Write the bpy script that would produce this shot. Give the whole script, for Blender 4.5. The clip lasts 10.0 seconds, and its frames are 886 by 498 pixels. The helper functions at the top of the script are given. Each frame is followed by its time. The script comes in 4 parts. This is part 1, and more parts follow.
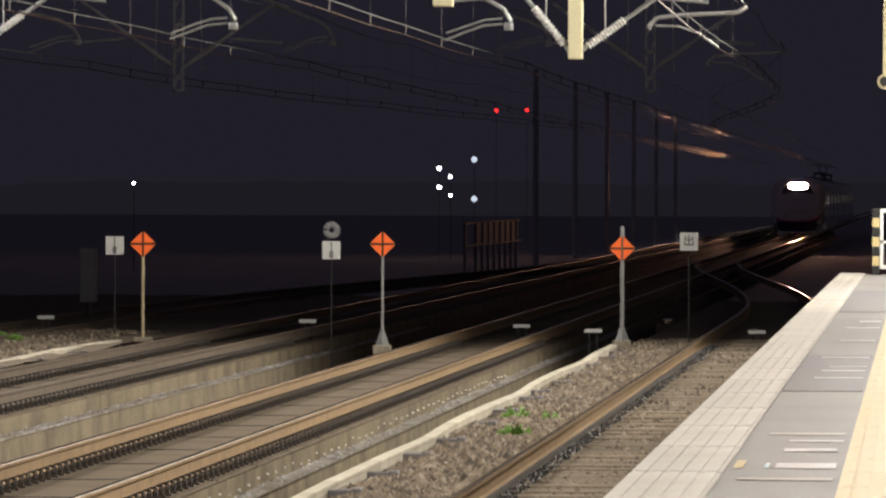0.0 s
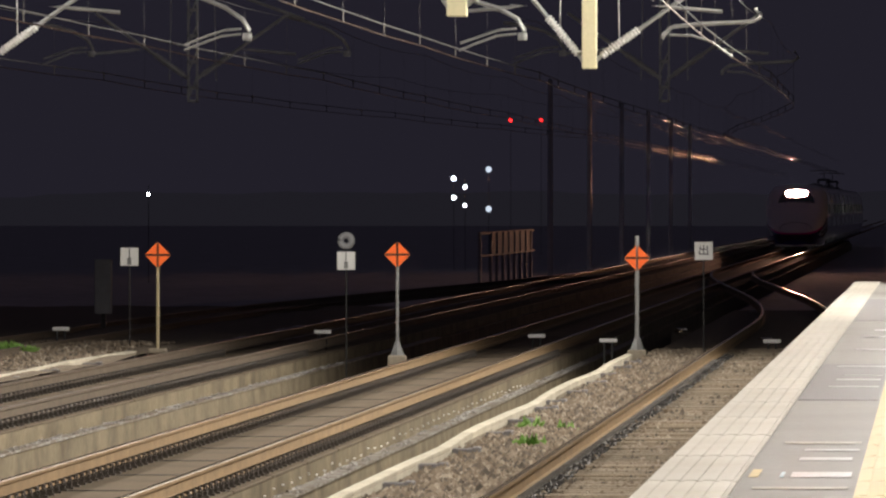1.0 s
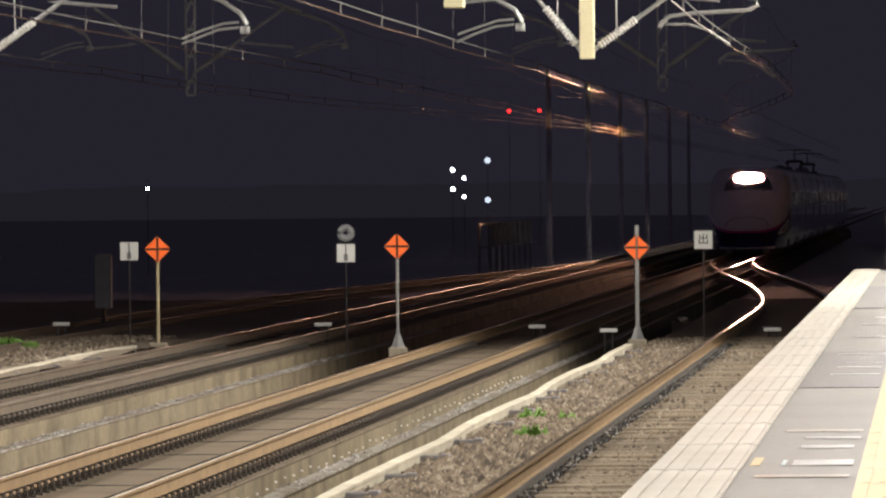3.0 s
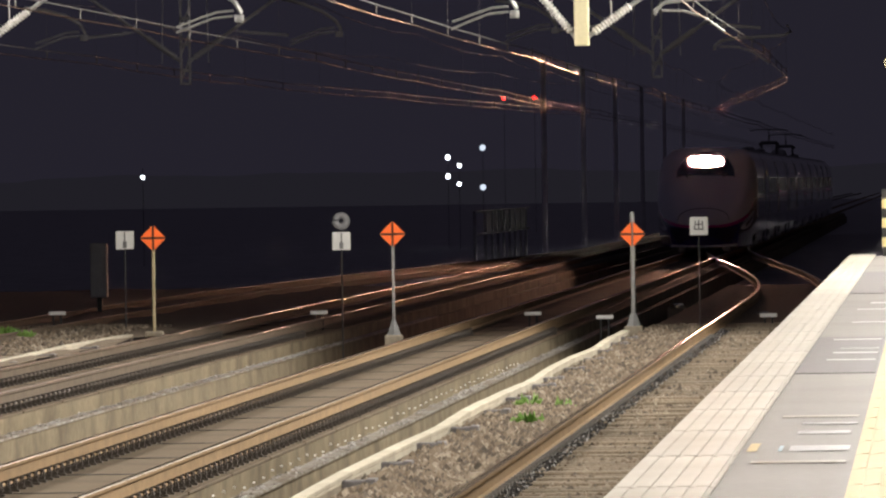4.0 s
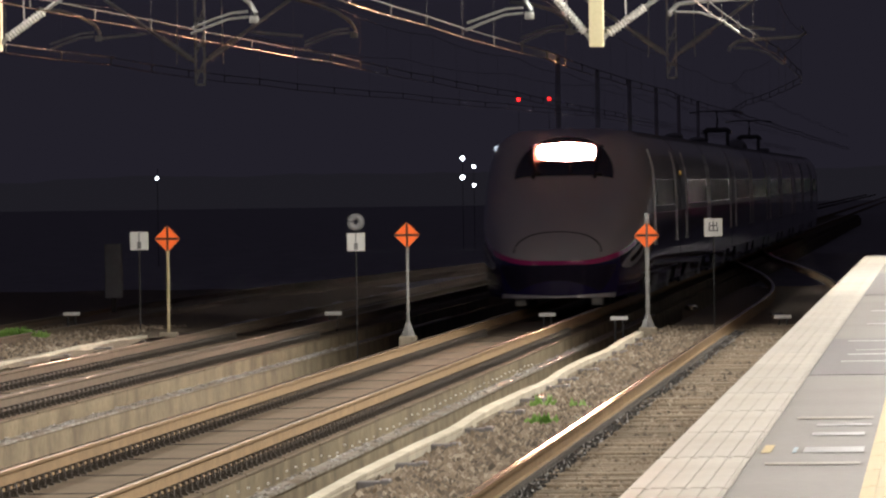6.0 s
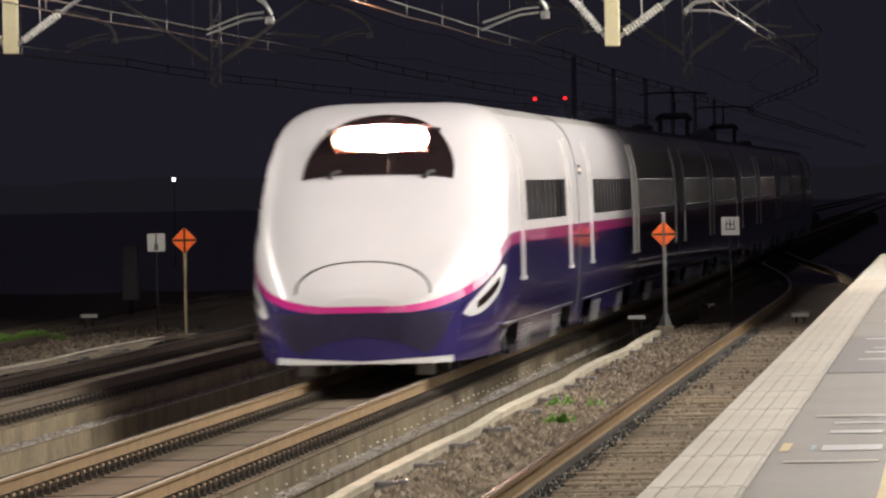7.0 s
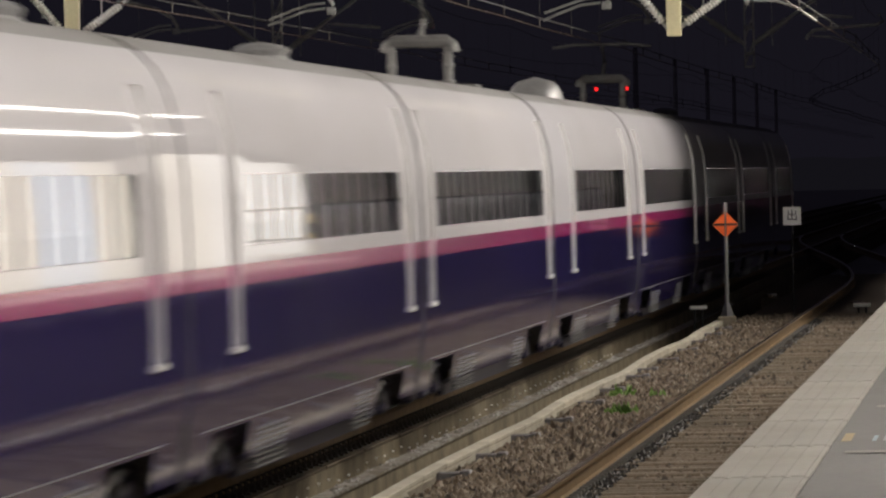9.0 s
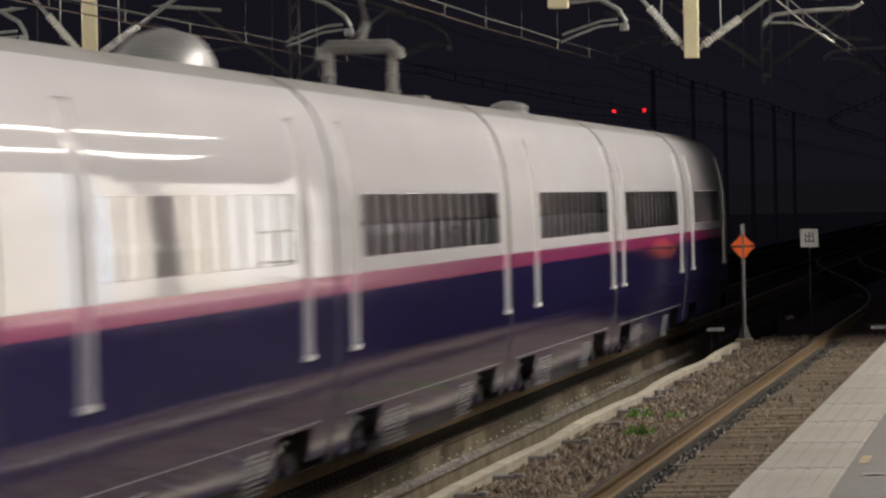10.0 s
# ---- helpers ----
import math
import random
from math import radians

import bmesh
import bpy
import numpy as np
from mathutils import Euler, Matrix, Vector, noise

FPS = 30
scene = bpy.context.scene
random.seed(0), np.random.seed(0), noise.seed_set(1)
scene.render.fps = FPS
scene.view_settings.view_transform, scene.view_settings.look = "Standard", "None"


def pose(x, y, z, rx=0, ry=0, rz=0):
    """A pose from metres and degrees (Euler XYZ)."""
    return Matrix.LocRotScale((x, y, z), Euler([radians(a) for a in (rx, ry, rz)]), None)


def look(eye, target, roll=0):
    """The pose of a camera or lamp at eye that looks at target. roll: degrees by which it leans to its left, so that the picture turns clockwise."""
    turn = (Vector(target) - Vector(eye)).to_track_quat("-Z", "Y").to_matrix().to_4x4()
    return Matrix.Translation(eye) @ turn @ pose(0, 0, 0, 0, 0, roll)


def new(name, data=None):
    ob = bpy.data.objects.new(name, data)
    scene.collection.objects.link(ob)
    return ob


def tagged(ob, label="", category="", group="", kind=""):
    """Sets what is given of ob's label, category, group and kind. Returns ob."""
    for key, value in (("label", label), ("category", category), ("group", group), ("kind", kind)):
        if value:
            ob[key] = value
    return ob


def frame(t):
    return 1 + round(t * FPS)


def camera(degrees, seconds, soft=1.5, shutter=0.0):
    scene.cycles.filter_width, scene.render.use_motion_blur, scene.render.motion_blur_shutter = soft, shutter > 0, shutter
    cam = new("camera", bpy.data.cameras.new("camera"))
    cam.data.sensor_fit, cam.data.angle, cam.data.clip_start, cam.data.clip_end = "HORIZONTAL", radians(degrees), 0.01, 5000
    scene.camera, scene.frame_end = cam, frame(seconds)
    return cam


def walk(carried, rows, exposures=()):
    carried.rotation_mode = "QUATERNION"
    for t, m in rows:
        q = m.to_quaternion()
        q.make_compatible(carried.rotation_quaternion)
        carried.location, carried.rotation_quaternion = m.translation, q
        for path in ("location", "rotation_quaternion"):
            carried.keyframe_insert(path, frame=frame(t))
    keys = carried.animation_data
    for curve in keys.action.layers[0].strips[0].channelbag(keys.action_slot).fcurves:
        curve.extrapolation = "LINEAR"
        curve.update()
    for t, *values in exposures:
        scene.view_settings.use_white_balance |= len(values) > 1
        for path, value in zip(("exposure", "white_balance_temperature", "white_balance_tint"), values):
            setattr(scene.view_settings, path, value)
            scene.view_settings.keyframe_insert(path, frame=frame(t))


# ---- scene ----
# Eye on a low stand on the platform; rail tops are z = 0, the line runs along +y.
EYE = (0.0, 0.0, 2.47)
cam = camera(5.628, 10.0, soft=2.3, shutter=0.5)
# seconds, aim point on the plane y = 100 (x, z), roll
AIMS = [
    (0.0, -5.297, 1.868, 0.20),
    (0.5, -5.392, 1.976, 0.28),
    (1.0, -5.461, 1.981, 0.00),
    (1.5, -5.499, 1.867, -0.15),
    (2.0, -5.463, 1.897, -0.25),
    (2.5, -5.470, 1.930, -0.37),
    (4.0, -5.410, 1.746, -0.84),
    (4.5, -5.491, 1.767, -0.66),
    (5.0, -5.681, 1.888, -0.74),
    (5.5, -5.645, 1.905, -0.70),
    (5.7, -5.601, 1.832, -0.70),
    (6.8, -5.691, 1.728, -1.07),
    (7.0, -5.760, 1.763, -1.08),
    (7.5, -5.960, 1.759, -1.12),
    (8.0, -6.254, 1.640, -1.25),
    (8.5, -6.389, 1.588, -1.12),
    (9.0, -6.450, 1.671, -1.16),
    (9.5, -6.546, 1.724, -0.93),
    (10.0, -6.638, 1.913, -1.06),
]
walk(cam, [(t, look(EYE, (x, 100.0, z), r)) for t, x, z, r in AIMS],
     exposures=[(0.0, 0.1), (2.0, 0.35), (4.0, 0.38), (5.5, 0.27), (6.8, -0.05), (7.5, -0.42), (8.0, -0.6), (9.0, -0.8), (10.0, -0.8)])

# ---- light: night sky, fluorescent rows under the two canopies ----
world = bpy.data.worlds.new("night_sky")
world.use_nodes = True
scene.world = world
world.node_tree.nodes["Background"].inputs[0].default_value = (0.30, 0.27, 0.42, 1)
world.node_tree.nodes["Background"].inputs[1].default_value = 0.044


def lamp_row(x, z, y0, y1, watts, tilt=0.0, baffle=180, width=0.35, colour=(1.0, 0.94, 0.86)):
    d = bpy.data.lights.new("lamp_row", "AREA")
    d.shape, d.size, d.size_y, d.energy, d.color = "RECTANGLE", width, y1 - y0, watts, colour
    d.spread = radians(baffle)
    o = new("lamp_row", d)
    o.matrix_world = pose(x, (y0 + y1) / 2, z, 0, tilt, 0)
    return o


lamp_row(-0.6, 7.5, -10, 157, 12500, 75, 132)
lamp_row(-0.15, 7.0, -10, 142, 2350)
lamp_row(0.7, 5.9, -10, 142, 1700)
lamp_row(-18.9, 7.5, -10, 157, 11000, -75, 132)

# ---- materials ----
def mat(name, base, rough=0.6, metal=0.0, vary=0.25, scale=3.0, fine=40.0, bump=0.0, spec=0.5, coat=0.0,
        dirt=None, dirt_amount=0.0, stretch=(1, 1, 1), per_object=0.0, dirt_scale=0.6):
    m = bpy.data.materials.new(name)
    m.use_nodes = True
    nt = m.node_tree
    N, L = nt.nodes, nt.links
    b = N["Principled BSDF"]
    tc = N.new("ShaderNodeTexCoord")
    mp = N.new("ShaderNodeMapping")
    mp.inputs["Scale"].default_value = stretch
    L.new(tc.outputs["Object"], mp.inputs[0])
    big, small = N.new("ShaderNodeTexNoise"), N.new("ShaderNodeTexNoise")
    big.inputs["Scale"].default_value, small.inputs["Scale"].default_value = scale, fine
    big.inputs["Detail"].default_value, small.inputs["Detail"].default_value = 5, 3
    for n in (big, small):
        L.new(mp.outputs[0], n.inputs["Vector"])
    add = N.new("ShaderNodeMath")
    add.operation = "ADD"
    L.new(big.outputs[0], add.inputs[0])
    L.new(small.outputs[0], add.inputs[1])
    ramp = N.new("ShaderNodeMapRange")
    ramp.inputs[1].default_value, ramp.inputs[2].default_value = 0.6, 1.4
    ramp.inputs[3].default_value, ramp.inputs[4].default_value = 1 - vary, 1 + vary
    L.new(add.outputs[0], ramp.inputs[0])
    last = ramp.outputs[0]
    if per_object:
        info, mr, mul = N.new("ShaderNodeObjectInfo"), N.new("ShaderNodeMapRange"), N.new("ShaderNodeMath")
        mr.inputs[3].default_value, mr.inputs[4].default_value = 1 - per_object, 1 + per_object
        L.new(info.outputs["Random"], mr.inputs[0])
        mul.operation = "MULTIPLY"
        L.new(mr.outputs[0], mul.inputs[0])
        L.new(last, mul.inputs[1])
        last = mul.outputs[0]
    vm = N.new("ShaderNodeVectorMath")
    vm.operation = "SCALE"
    vm.inputs[0].default_value = base
    L.new(last, vm.inputs["Scale"])
    col = vm.outputs[0]
    if dirt:
        dn, dr, mx = N.new("ShaderNodeTexNoise"), N.new("ShaderNodeMapRange"), N.new("ShaderNodeMix")
        dn.inputs["Scale"].default_value, dn.inputs["Detail"].default_value = dirt_scale, 6
        L.new(mp.outputs[0], dn.inputs["Vector"])
        dr.inputs[1].default_value, dr.inputs[2].default_value = 0.45, 0.7
        dr.inputs[4].default_value = dirt_amount
        L.new(dn.outputs[0], dr.inputs[0])
        mx.data_type = "RGBA"
        L.new(dr.outputs[0], mx.inputs[0])
        L.new(col, mx.inputs[6])
        mx.inputs[7].default_value = (*dirt, 1)
        col = mx.outputs[2]
    L.new(col, b.inputs["Base Color"])
    rr = N.new("ShaderNodeMapRange")
    rr.inputs[3].default_value, rr.inputs[4].default_value = max(0.0, rough * 0.85), min(1.0, rough * 1.15)
    L.new(big.outputs[0], rr.inputs[0])
    L.new(rr.outputs[0], b.inputs["Roughness"])
    b.inputs["Metallic"].default_value = metal
    b.inputs["Specular IOR Level"].default_value = spec
    b.inputs["Coat Weight"].default_value = coat
    b.inputs["Coat Roughness"].default_value = 0.03
    if bump:
        bp = N.new("ShaderNodeBump")
        bp.inputs["Strength"].default_value, bp.inputs["Distance"].default_value = bump, 0.02
        L.new(add.outputs[0], bp.inputs["Height"])
        L.new(bp.outputs[0], b.inputs["Normal"])
    return m


def glow(name, colour, strength):
    m = bpy.data.materials.new(name)
    m.use_nodes = True
    b = m.node_tree.nodes["Principled BSDF"]
    b.inputs["Base Color"].default_value = (0.6, 0.6, 0.6, 1)
    b.inputs["Emission Color"].default_value = (*colour, 1)
    b.inputs["Emission Strength"].default_value = strength
    return m


def pane_glass(name, tint, clear):
    m = bpy.data.materials.new(name)
    m.use_nodes = True
    N, L = m.node_tree.nodes, m.node_tree.links
    out = N["Material Output"]
    tr, gl, mx, fr = (N.new("ShaderNodeBsdfTransparent"), N.new("ShaderNodeBsdfGlossy"), N.new("ShaderNodeMixShader"),
                      N.new("ShaderNodeFresnel"))
    tr.inputs[0].default_value = (*(c * clear for c in tint), 1)
    gl.inputs["Roughness"].default_value = 0.02
    fr.inputs[0].default_value = 1.5
    L.new(fr.outputs[0], mx.inputs[0])
    L.new(tr.outputs[0], mx.inputs[1])
    L.new(gl.outputs[0], mx.inputs[2])
    L.new(mx.outputs[0], out.inputs[0])
    return m


CONCRETE = mat("weathered_concrete", (0.30, 0.26, 0.20), 0.9, spec=0.15, bump=0.3, vary=0.3, scale=0.8, fine=12,
               dirt=(0.10, 0.075, 0.05), dirt_amount=0.7)
WALL_CONC = mat("stained_concrete_wall", (0.19, 0.158, 0.105), 0.9, spec=0.15, bump=0.3, vary=0.35, scale=1.2, fine=9,
                dirt=(0.09, 0.072, 0.048), dirt_amount=0.85, stretch=(1, 0.8, 1.1), dirt_scale=1.1)
SLAB = mat("track_slab_concrete", (0.135, 0.105, 0.072), 0.85, spec=0.2, bump=0.25, vary=0.3, scale=0.7, fine=15,
           dirt=(0.07, 0.05, 0.035), dirt_amount=0.7)
RUST = mat("rusty_rail_side", (0.26, 0.182, 0.105), 0.8, spec=0.15, vary=0.3, scale=2, fine=25, bump=0.15)
RAILTOP = mat("polished_rail_head", (0.30, 0.225, 0.155), 0.23, metal=0.65, vary=0.12, scale=1.5, stretch=(8, 0.3, 8))
CLIP = mat("dark_fastener_steel", (0.055, 0.046, 0.038), 0.45, vary=0.4, scale=20)
BALLAST_A = mat("ballast_stone", (0.19, 0.155, 0.115), 0.9, spec=0.15, vary=0.55, scale=9, fine=30, bump=0.6)
SLEEPER = mat("worn_sleeper", (0.23, 0.185, 0.13), 0.85, vary=0.35, scale=4, bump=0.3, per_object=0.25)
TROUGH = mat("cream_concrete_trough", (0.52, 0.475, 0.375), 0.8, vary=0.18, scale=2, bump=0.2,
             dirt=(0.25, 0.20, 0.13), dirt_amount=0.5, per_object=0.1)
WATER = mat("wet_gutter", (0.12, 0.11, 0.10), 0.4, vary=0.6, scale=3, fine=9, bump=0.8)
# Dark colour stands in for shade in the hollow below the platform.
UNDERPLAT = mat("shade_dark_platform_base", (0.07, 0.065, 0.06), 0.9, vary=0.3)
LIME = mat("lime_crusted_ledge", (0.15, 0.12, 0.085), 0.5, vary=0.3, scale=2, fine=10, bump=0.3, dirt=(0.50, 0.49, 0.46), dirt_amount=0.8, dirt_scale=2.5)
PLATFORM = mat("platform_paving", (0.30, 0.285, 0.27), 0.6, vary=0.15, scale=1.2, fine=20, bump=0.05,
               dirt=(0.22, 0.20, 0.18), dirt_amount=0.5)
DARKPAVE = mat("dark_platform_paving", (0.15, 0.14, 0.14), 0.5, vary=0.2, scale=2, bump=0.05)
EDGE = mat("edge_tile", (0.60, 0.565, 0.50), 0.5, vary=0.12, scale=2.5, fine=30, bump=0.1,
           dirt=(0.42, 0.36, 0.28), dirt_amount=0.5, per_object=0.06)
YELLOW = mat("tactile_yellow", (0.62, 0.50, 0.24), 0.5, vary=0.12, scale=3, dirt=(0.5, 0.40, 0.2), dirt_amount=0.4)
WHITE_MARK = mat("white_floor_tape", (0.50, 0.51, 0.52), 0.3, vary=0.2, scale=4, dirt=(0.32, 0.305, 0.29), dirt_amount=1.0, dirt_scale=9)
CYAN_MARK = mat("pale_blue_floor_tape", (0.42, 0.62, 0.68), 0.3, vary=0.2, dirt=(0.32, 0.31, 0.3), dirt_amount=0.7, dirt_scale=7)
YEL_MARK = mat("yellow_floor_tape", (0.37, 0.34, 0.27), 0.35, vary=0.2, dirt=(0.32, 0.30, 0.27), dirt_amount=0.95, dirt_scale=6)
CREAM = mat("cream_painted_steel", (0.56, 0.51, 0.33), 0.45, vary=0.1, scale=2, fine=20,
            dirt=(0.35, 0.28, 0.15), dirt_amount=0.3)
GALV = mat("galvanised_steel", (0.27, 0.27, 0.265), 0.45, metal=0.6, vary=0.2, scale=6, dirt=(0.2, 0.18, 0.16), dirt_amount=0.4)
DULL = mat("dull_lattice_steel", (0.29, 0.29, 0.30), 0.7, metal=0.0, vary=0.25, scale=4)
PORCELAIN = mat("insulator_porcelain", (0.52, 0.51, 0.49), 0.3, vary=0.1, scale=10)
WIRE = mat("copper_contact_wire", (0.25, 0.165, 0.12), 0.26, metal=1.0, vary=0.15, scale=2)
HANGER = mat("grey_stranded_wire", (0.07, 0.067, 0.065), 0.75, metal=0.3, vary=0.3, scale=3)
ORANGE = mat("orange_reflective_sheet", (1.0, 0.17, 0.03), 0.5, vary=0.05)
BLACK = mat("black_paint", (0.012, 0.012, 0.012), 0.5, vary=0.2)
SIGNWHITE = mat("white_sign_sheet", (0.88, 0.87, 0.84), 0.45, vary=0.06)
PAINT_W = mat("white_car_paint", (0.64, 0.615, 0.635), 0.45, vary=0.03, scale=1.0, spec=0.15, coat=0.5, dirt=(0.5, 0.47, 0.45),
              dirt_amount=0.25, stretch=(1, 0.2, 1))
PAINT_P = mat("magenta_car_stripe", (0.62, 0.035, 0.26), 0.12, vary=0.03, coat=0.45)
PAINT_B = mat("violet_blue_car_paint", (0.036, 0.027, 0.13), 0.065, vary=0.08, scale=1.0, spec=0.5, coat=0.0,
              dirt=(0.05, 0.04, 0.08), dirt_amount=0.3, stretch=(1, 0.2, 1))
# Near-white base stands in for lamp reflections on bare metal trim.
HIGHLIGHT_TRIM = mat("highlight_white_trim", (0.85, 0.85, 0.86), 0.25, metal=0.2, vary=0.04)
JAMB = mat("door_frame_aluminium", (0.75, 0.74, 0.73), 0.35, metal=0.3, vary=0.05)
UNDER = mat("underfloor_grey", (0.16, 0.155, 0.15), 0.5, metal=0.3, vary=0.4, scale=3)
UNDER_L = mat("silver_underfloor_cover", (0.34, 0.335, 0.33), 0.4, metal=0.5, vary=0.3, scale=3)
BOGIE = mat("oily_bogie_steel", (0.035, 0.033, 0.032), 0.6, vary=0.4, scale=5)
SKIRT = mat("grimy_skirt", (0.04, 0.036, 0.06), 0.4, vary=0.3, scale=4, spec=0.3)
RAILFAR = mat("worn_far_rail_head", (0.11, 0.085, 0.065), 0.42, metal=0.5, vary=0.25, scale=1.5, stretch=(8, 0.3, 8))
# Grey roof paint, darkened further to imitate side light fading towards the top.
ROOFGREY = mat("shaded_grey_roof_paint", (0.27, 0.26, 0.255), 0.6, vary=0.25, scale=1.2, spec=0.2, dirt=(0.14, 0.13, 0.12), dirt_amount=0.7, stretch=(1, 0.3, 1))
RUSTDARK = mat("dark_rusty_rail_side", (0.125, 0.10, 0.076), 0.85, spec=0.1, vary=0.3, scale=2, fine=25, bump=0.15)
RAILDULL = mat("little_used_rail_head", (0.07, 0.055, 0.04), 0.6, metal=0.1, vary=0.2, scale=1.5, stretch=(8, 0.3, 8))
DARKFRONT = mat("matt_dark_skirt", (0.024, 0.018, 0.05), 0.6, vary=0.3, spec=0.25)
RUBBER = mat("black_rubber", (0.015, 0.015, 0.016), 0.6, vary=0.2)
PILLAR = mat("glossy_black_window_pillar", (0.012, 0.012, 0.012), 0.03, vary=0.1)
MASTCON = mat("pale_concrete_mast", (0.62, 0.60, 0.60), 0.9, vary=0.2, scale=2)
SHIELD = mat("dark_windscreen", (0.02, 0.012, 0.012), 0.05, vary=0.1, coat=0.3)
LINING = mat("cabin_lining", (0.60, 0.57, 0.55), 0.7, vary=0.08)
SEATMAT = mat("seat_moquette", (0.48, 0.47, 0.45), 0.9, vary=0.3, scale=12)
GLASS = pane_glass("cabin_glass", (0.85, 0.82, 0.84), 0.72)
HEAD = glow("headlight_glow", (1.0, 0.50, 0.32), 10500.0)
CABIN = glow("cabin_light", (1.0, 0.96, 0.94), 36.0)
# Shelter wall colours with emission added; they are not lamps.
WHITELIT = glow("self_lit_white_panel", (1.0, 0.95, 0.88), 2.1)
CREAMLIT = glow("self_lit_cream_panel", (1.0, 0.9, 0.74), 1.8)
BLUELIT = glow("self_lit_blue_panel", (0.86, 0.92, 1.0), 1.9)
AMBER = glow("amber_display_glow", (1.0, 0.55, 0.1), 0.5)
# Added emission for the barrier panels; no lamp stands behind them.
FROSTED = glow("self_lit_barrier_panel", (1.0, 0.97, 1.0), 0.17)
# Faint emission painted as night haze for the backdrop.
DISTANCE = glow("painted_night_haze", (0.78, 0.73, 1.0), 0.0135)
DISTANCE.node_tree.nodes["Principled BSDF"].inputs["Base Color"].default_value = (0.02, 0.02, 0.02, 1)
RED = glow("red_lamp_glow", (1.0, 0.015, 0.015), 4.0)
WHITEGLOW = glow("white_lamp_glow", (0.85, 0.93, 1.0), 9.0)
DIMGLOW = glow("dim_lamp_glow", (0.75, 0.85, 1.0), 0.8)
PIT = mat("far_ground_gravel", (0.44, 0.43, 0.44), 0.95, spec=0.05, vary=0.5, scale=0.8, fine=6, bump=0.5)
LEAF = mat("weed_leaf", (0.20, 0.36, 0.08), 0.6, vary=0.35, scale=12)
CANOPYM = mat("canopy_sheet", (0.45, 0.43, 0.38), 0.7, vary=0.1)
FENCE_SHEET = mat("ribbed_fence_sheet", (0.26, 0.25, 0.25), 0.8, vary=0.25, scale=1.5)


# ---- mesh helpers ----
def mesh_ob(name, bm, material, smooth=False):
    me = bpy.data.meshes.new(name)
    bm.to_mesh(me)
    bm.free()
    me.materials.append(material)
    if smooth:
        me.shade_smooth()
    return new(name, me)


def part(name, bm, material, parent, label="", smooth=False):
    o = mesh_ob(name, bm, material, smooth)
    o.parent = parent
    if label:
        o["label"] = label
    return o


def share(name, like, parent, loc, rot=None):
    o = new(name, like.data)
    o.parent = parent
    o.location = loc
    if rot:
        o.rotation_euler = rot
    return o


def thing(name, loc, label, category, group="", kind=""):
    o = new(name)
    o.location = loc
    return tagged(o, label, category, group, kind)


def box(bm, x0, x1, y0, y1, z0, z1, bevel=0.0):
    vs = [bm.verts.new((x, y, z)) for x in (x0, x1) for y in (y0, y1) for z in (z0, z1)]
    fs = [bm.faces.new([vs[i] for i in f]) for f in ((0, 1, 3, 2), (4, 6, 7, 5), (0, 4, 5, 1), (2, 3, 7, 6), (0, 2, 6, 4), (1, 5, 7, 3))]
    if bevel:
        es = list({e for f in fs for e in f.edges})
        bmesh.ops.bevel(bm, geom=es, offset=bevel, segments=1, affect="EDGES")
    return bm


def boxes(*dims, bevel=0.0):
    bm = bmesh.new()
    for d in dims:
        box(bm, *d, bevel=bevel)
    return bm


def tube(bm, pts, radii, sides=8, caps=True):
    """A tube along points, with a radius at each."""
    pts = [Vector(p) for p in pts]
    if not isinstance(radii, (list, tuple)):
        radii = [radii] * len(pts)
    rings = []
    up = Vector((0, 0, 1))
    for i, p in enumerate(pts):
        d = (pts[min(i + 1, len(pts) - 1)] - pts[max(i - 1, 0)]).normalized()
        a = d.cross(up)
        if a.length < 1e-3:
            a = d.cross(Vector((1, 0, 0)))
        a.normalize()
        b = d.cross(a)
        rings.append([bm.verts.new(p + (a * math.cos(k * math.tau / sides) + b * math.sin(k * math.tau / sides)) * radii[i])
                      for k in range(sides)])
    for r, s in zip(rings, rings[1:]):
        for k in range(sides):
            bm.faces.new((r[k], r[(k + 1) % sides], s[(k + 1) % sides], s[k]))
    if caps:
        bm.faces.new(rings[0][::-1])
        bm.faces.new(rings[-1])
    return bm


def tubes(*specs, sides=8):
    bm = bmesh.new()
    for pts, r in specs:
        tube(bm, pts, r, sides)
    return bm


def sweep(bm, profile, path, closed=True):
    """Sweeps an (x, z) profile along (x, y, z) path points that run roughly along y."""
    rings = [[bm.verts.new((px + x, py, pz + z)) for x, z in profile] for px, py, pz in path]
    n = len(profile)
    for r, s in zip(rings, rings[1:]):
        for k in range(n if closed else n - 1):
            bm.faces.new((r[k], r[(k + 1) % n], s[(k + 1) % n], s[k]))
    if closed:
        bm.faces.new(rings[0])
        bm.faces.new(rings[-1][::-1])
    bmesh.ops.recalc_face_normals(bm, faces=bm.faces)
    return bm


def grid_sheet(x0, x1, nx, y0, y1, ny, height):
    bm = bmesh.new()
    vs = [[bm.verts.new((x0 + (x1 - x0) * i / nx, y0 + (y1 - y0) * j / ny,
                         height(x0 + (x1 - x0) * i / nx, y0 + (y1 - y0) * j / ny))) for i in range(nx + 1)] for j in range(ny + 1)]
    for j in range(ny):
        for i in range(nx):
            bm.faces.new((vs[j][i], vs[j][i + 1], vs[j + 1][i + 1], vs[j + 1][i]))
    return bm


def structure(ob, label, category):
    return tagged(ob, label, category, kind="structure")

# ---- the large structure ----
MAIN, FAR, SIDE, LEFT = -7.62, -12.12, -3.06, -16.7      # track centres


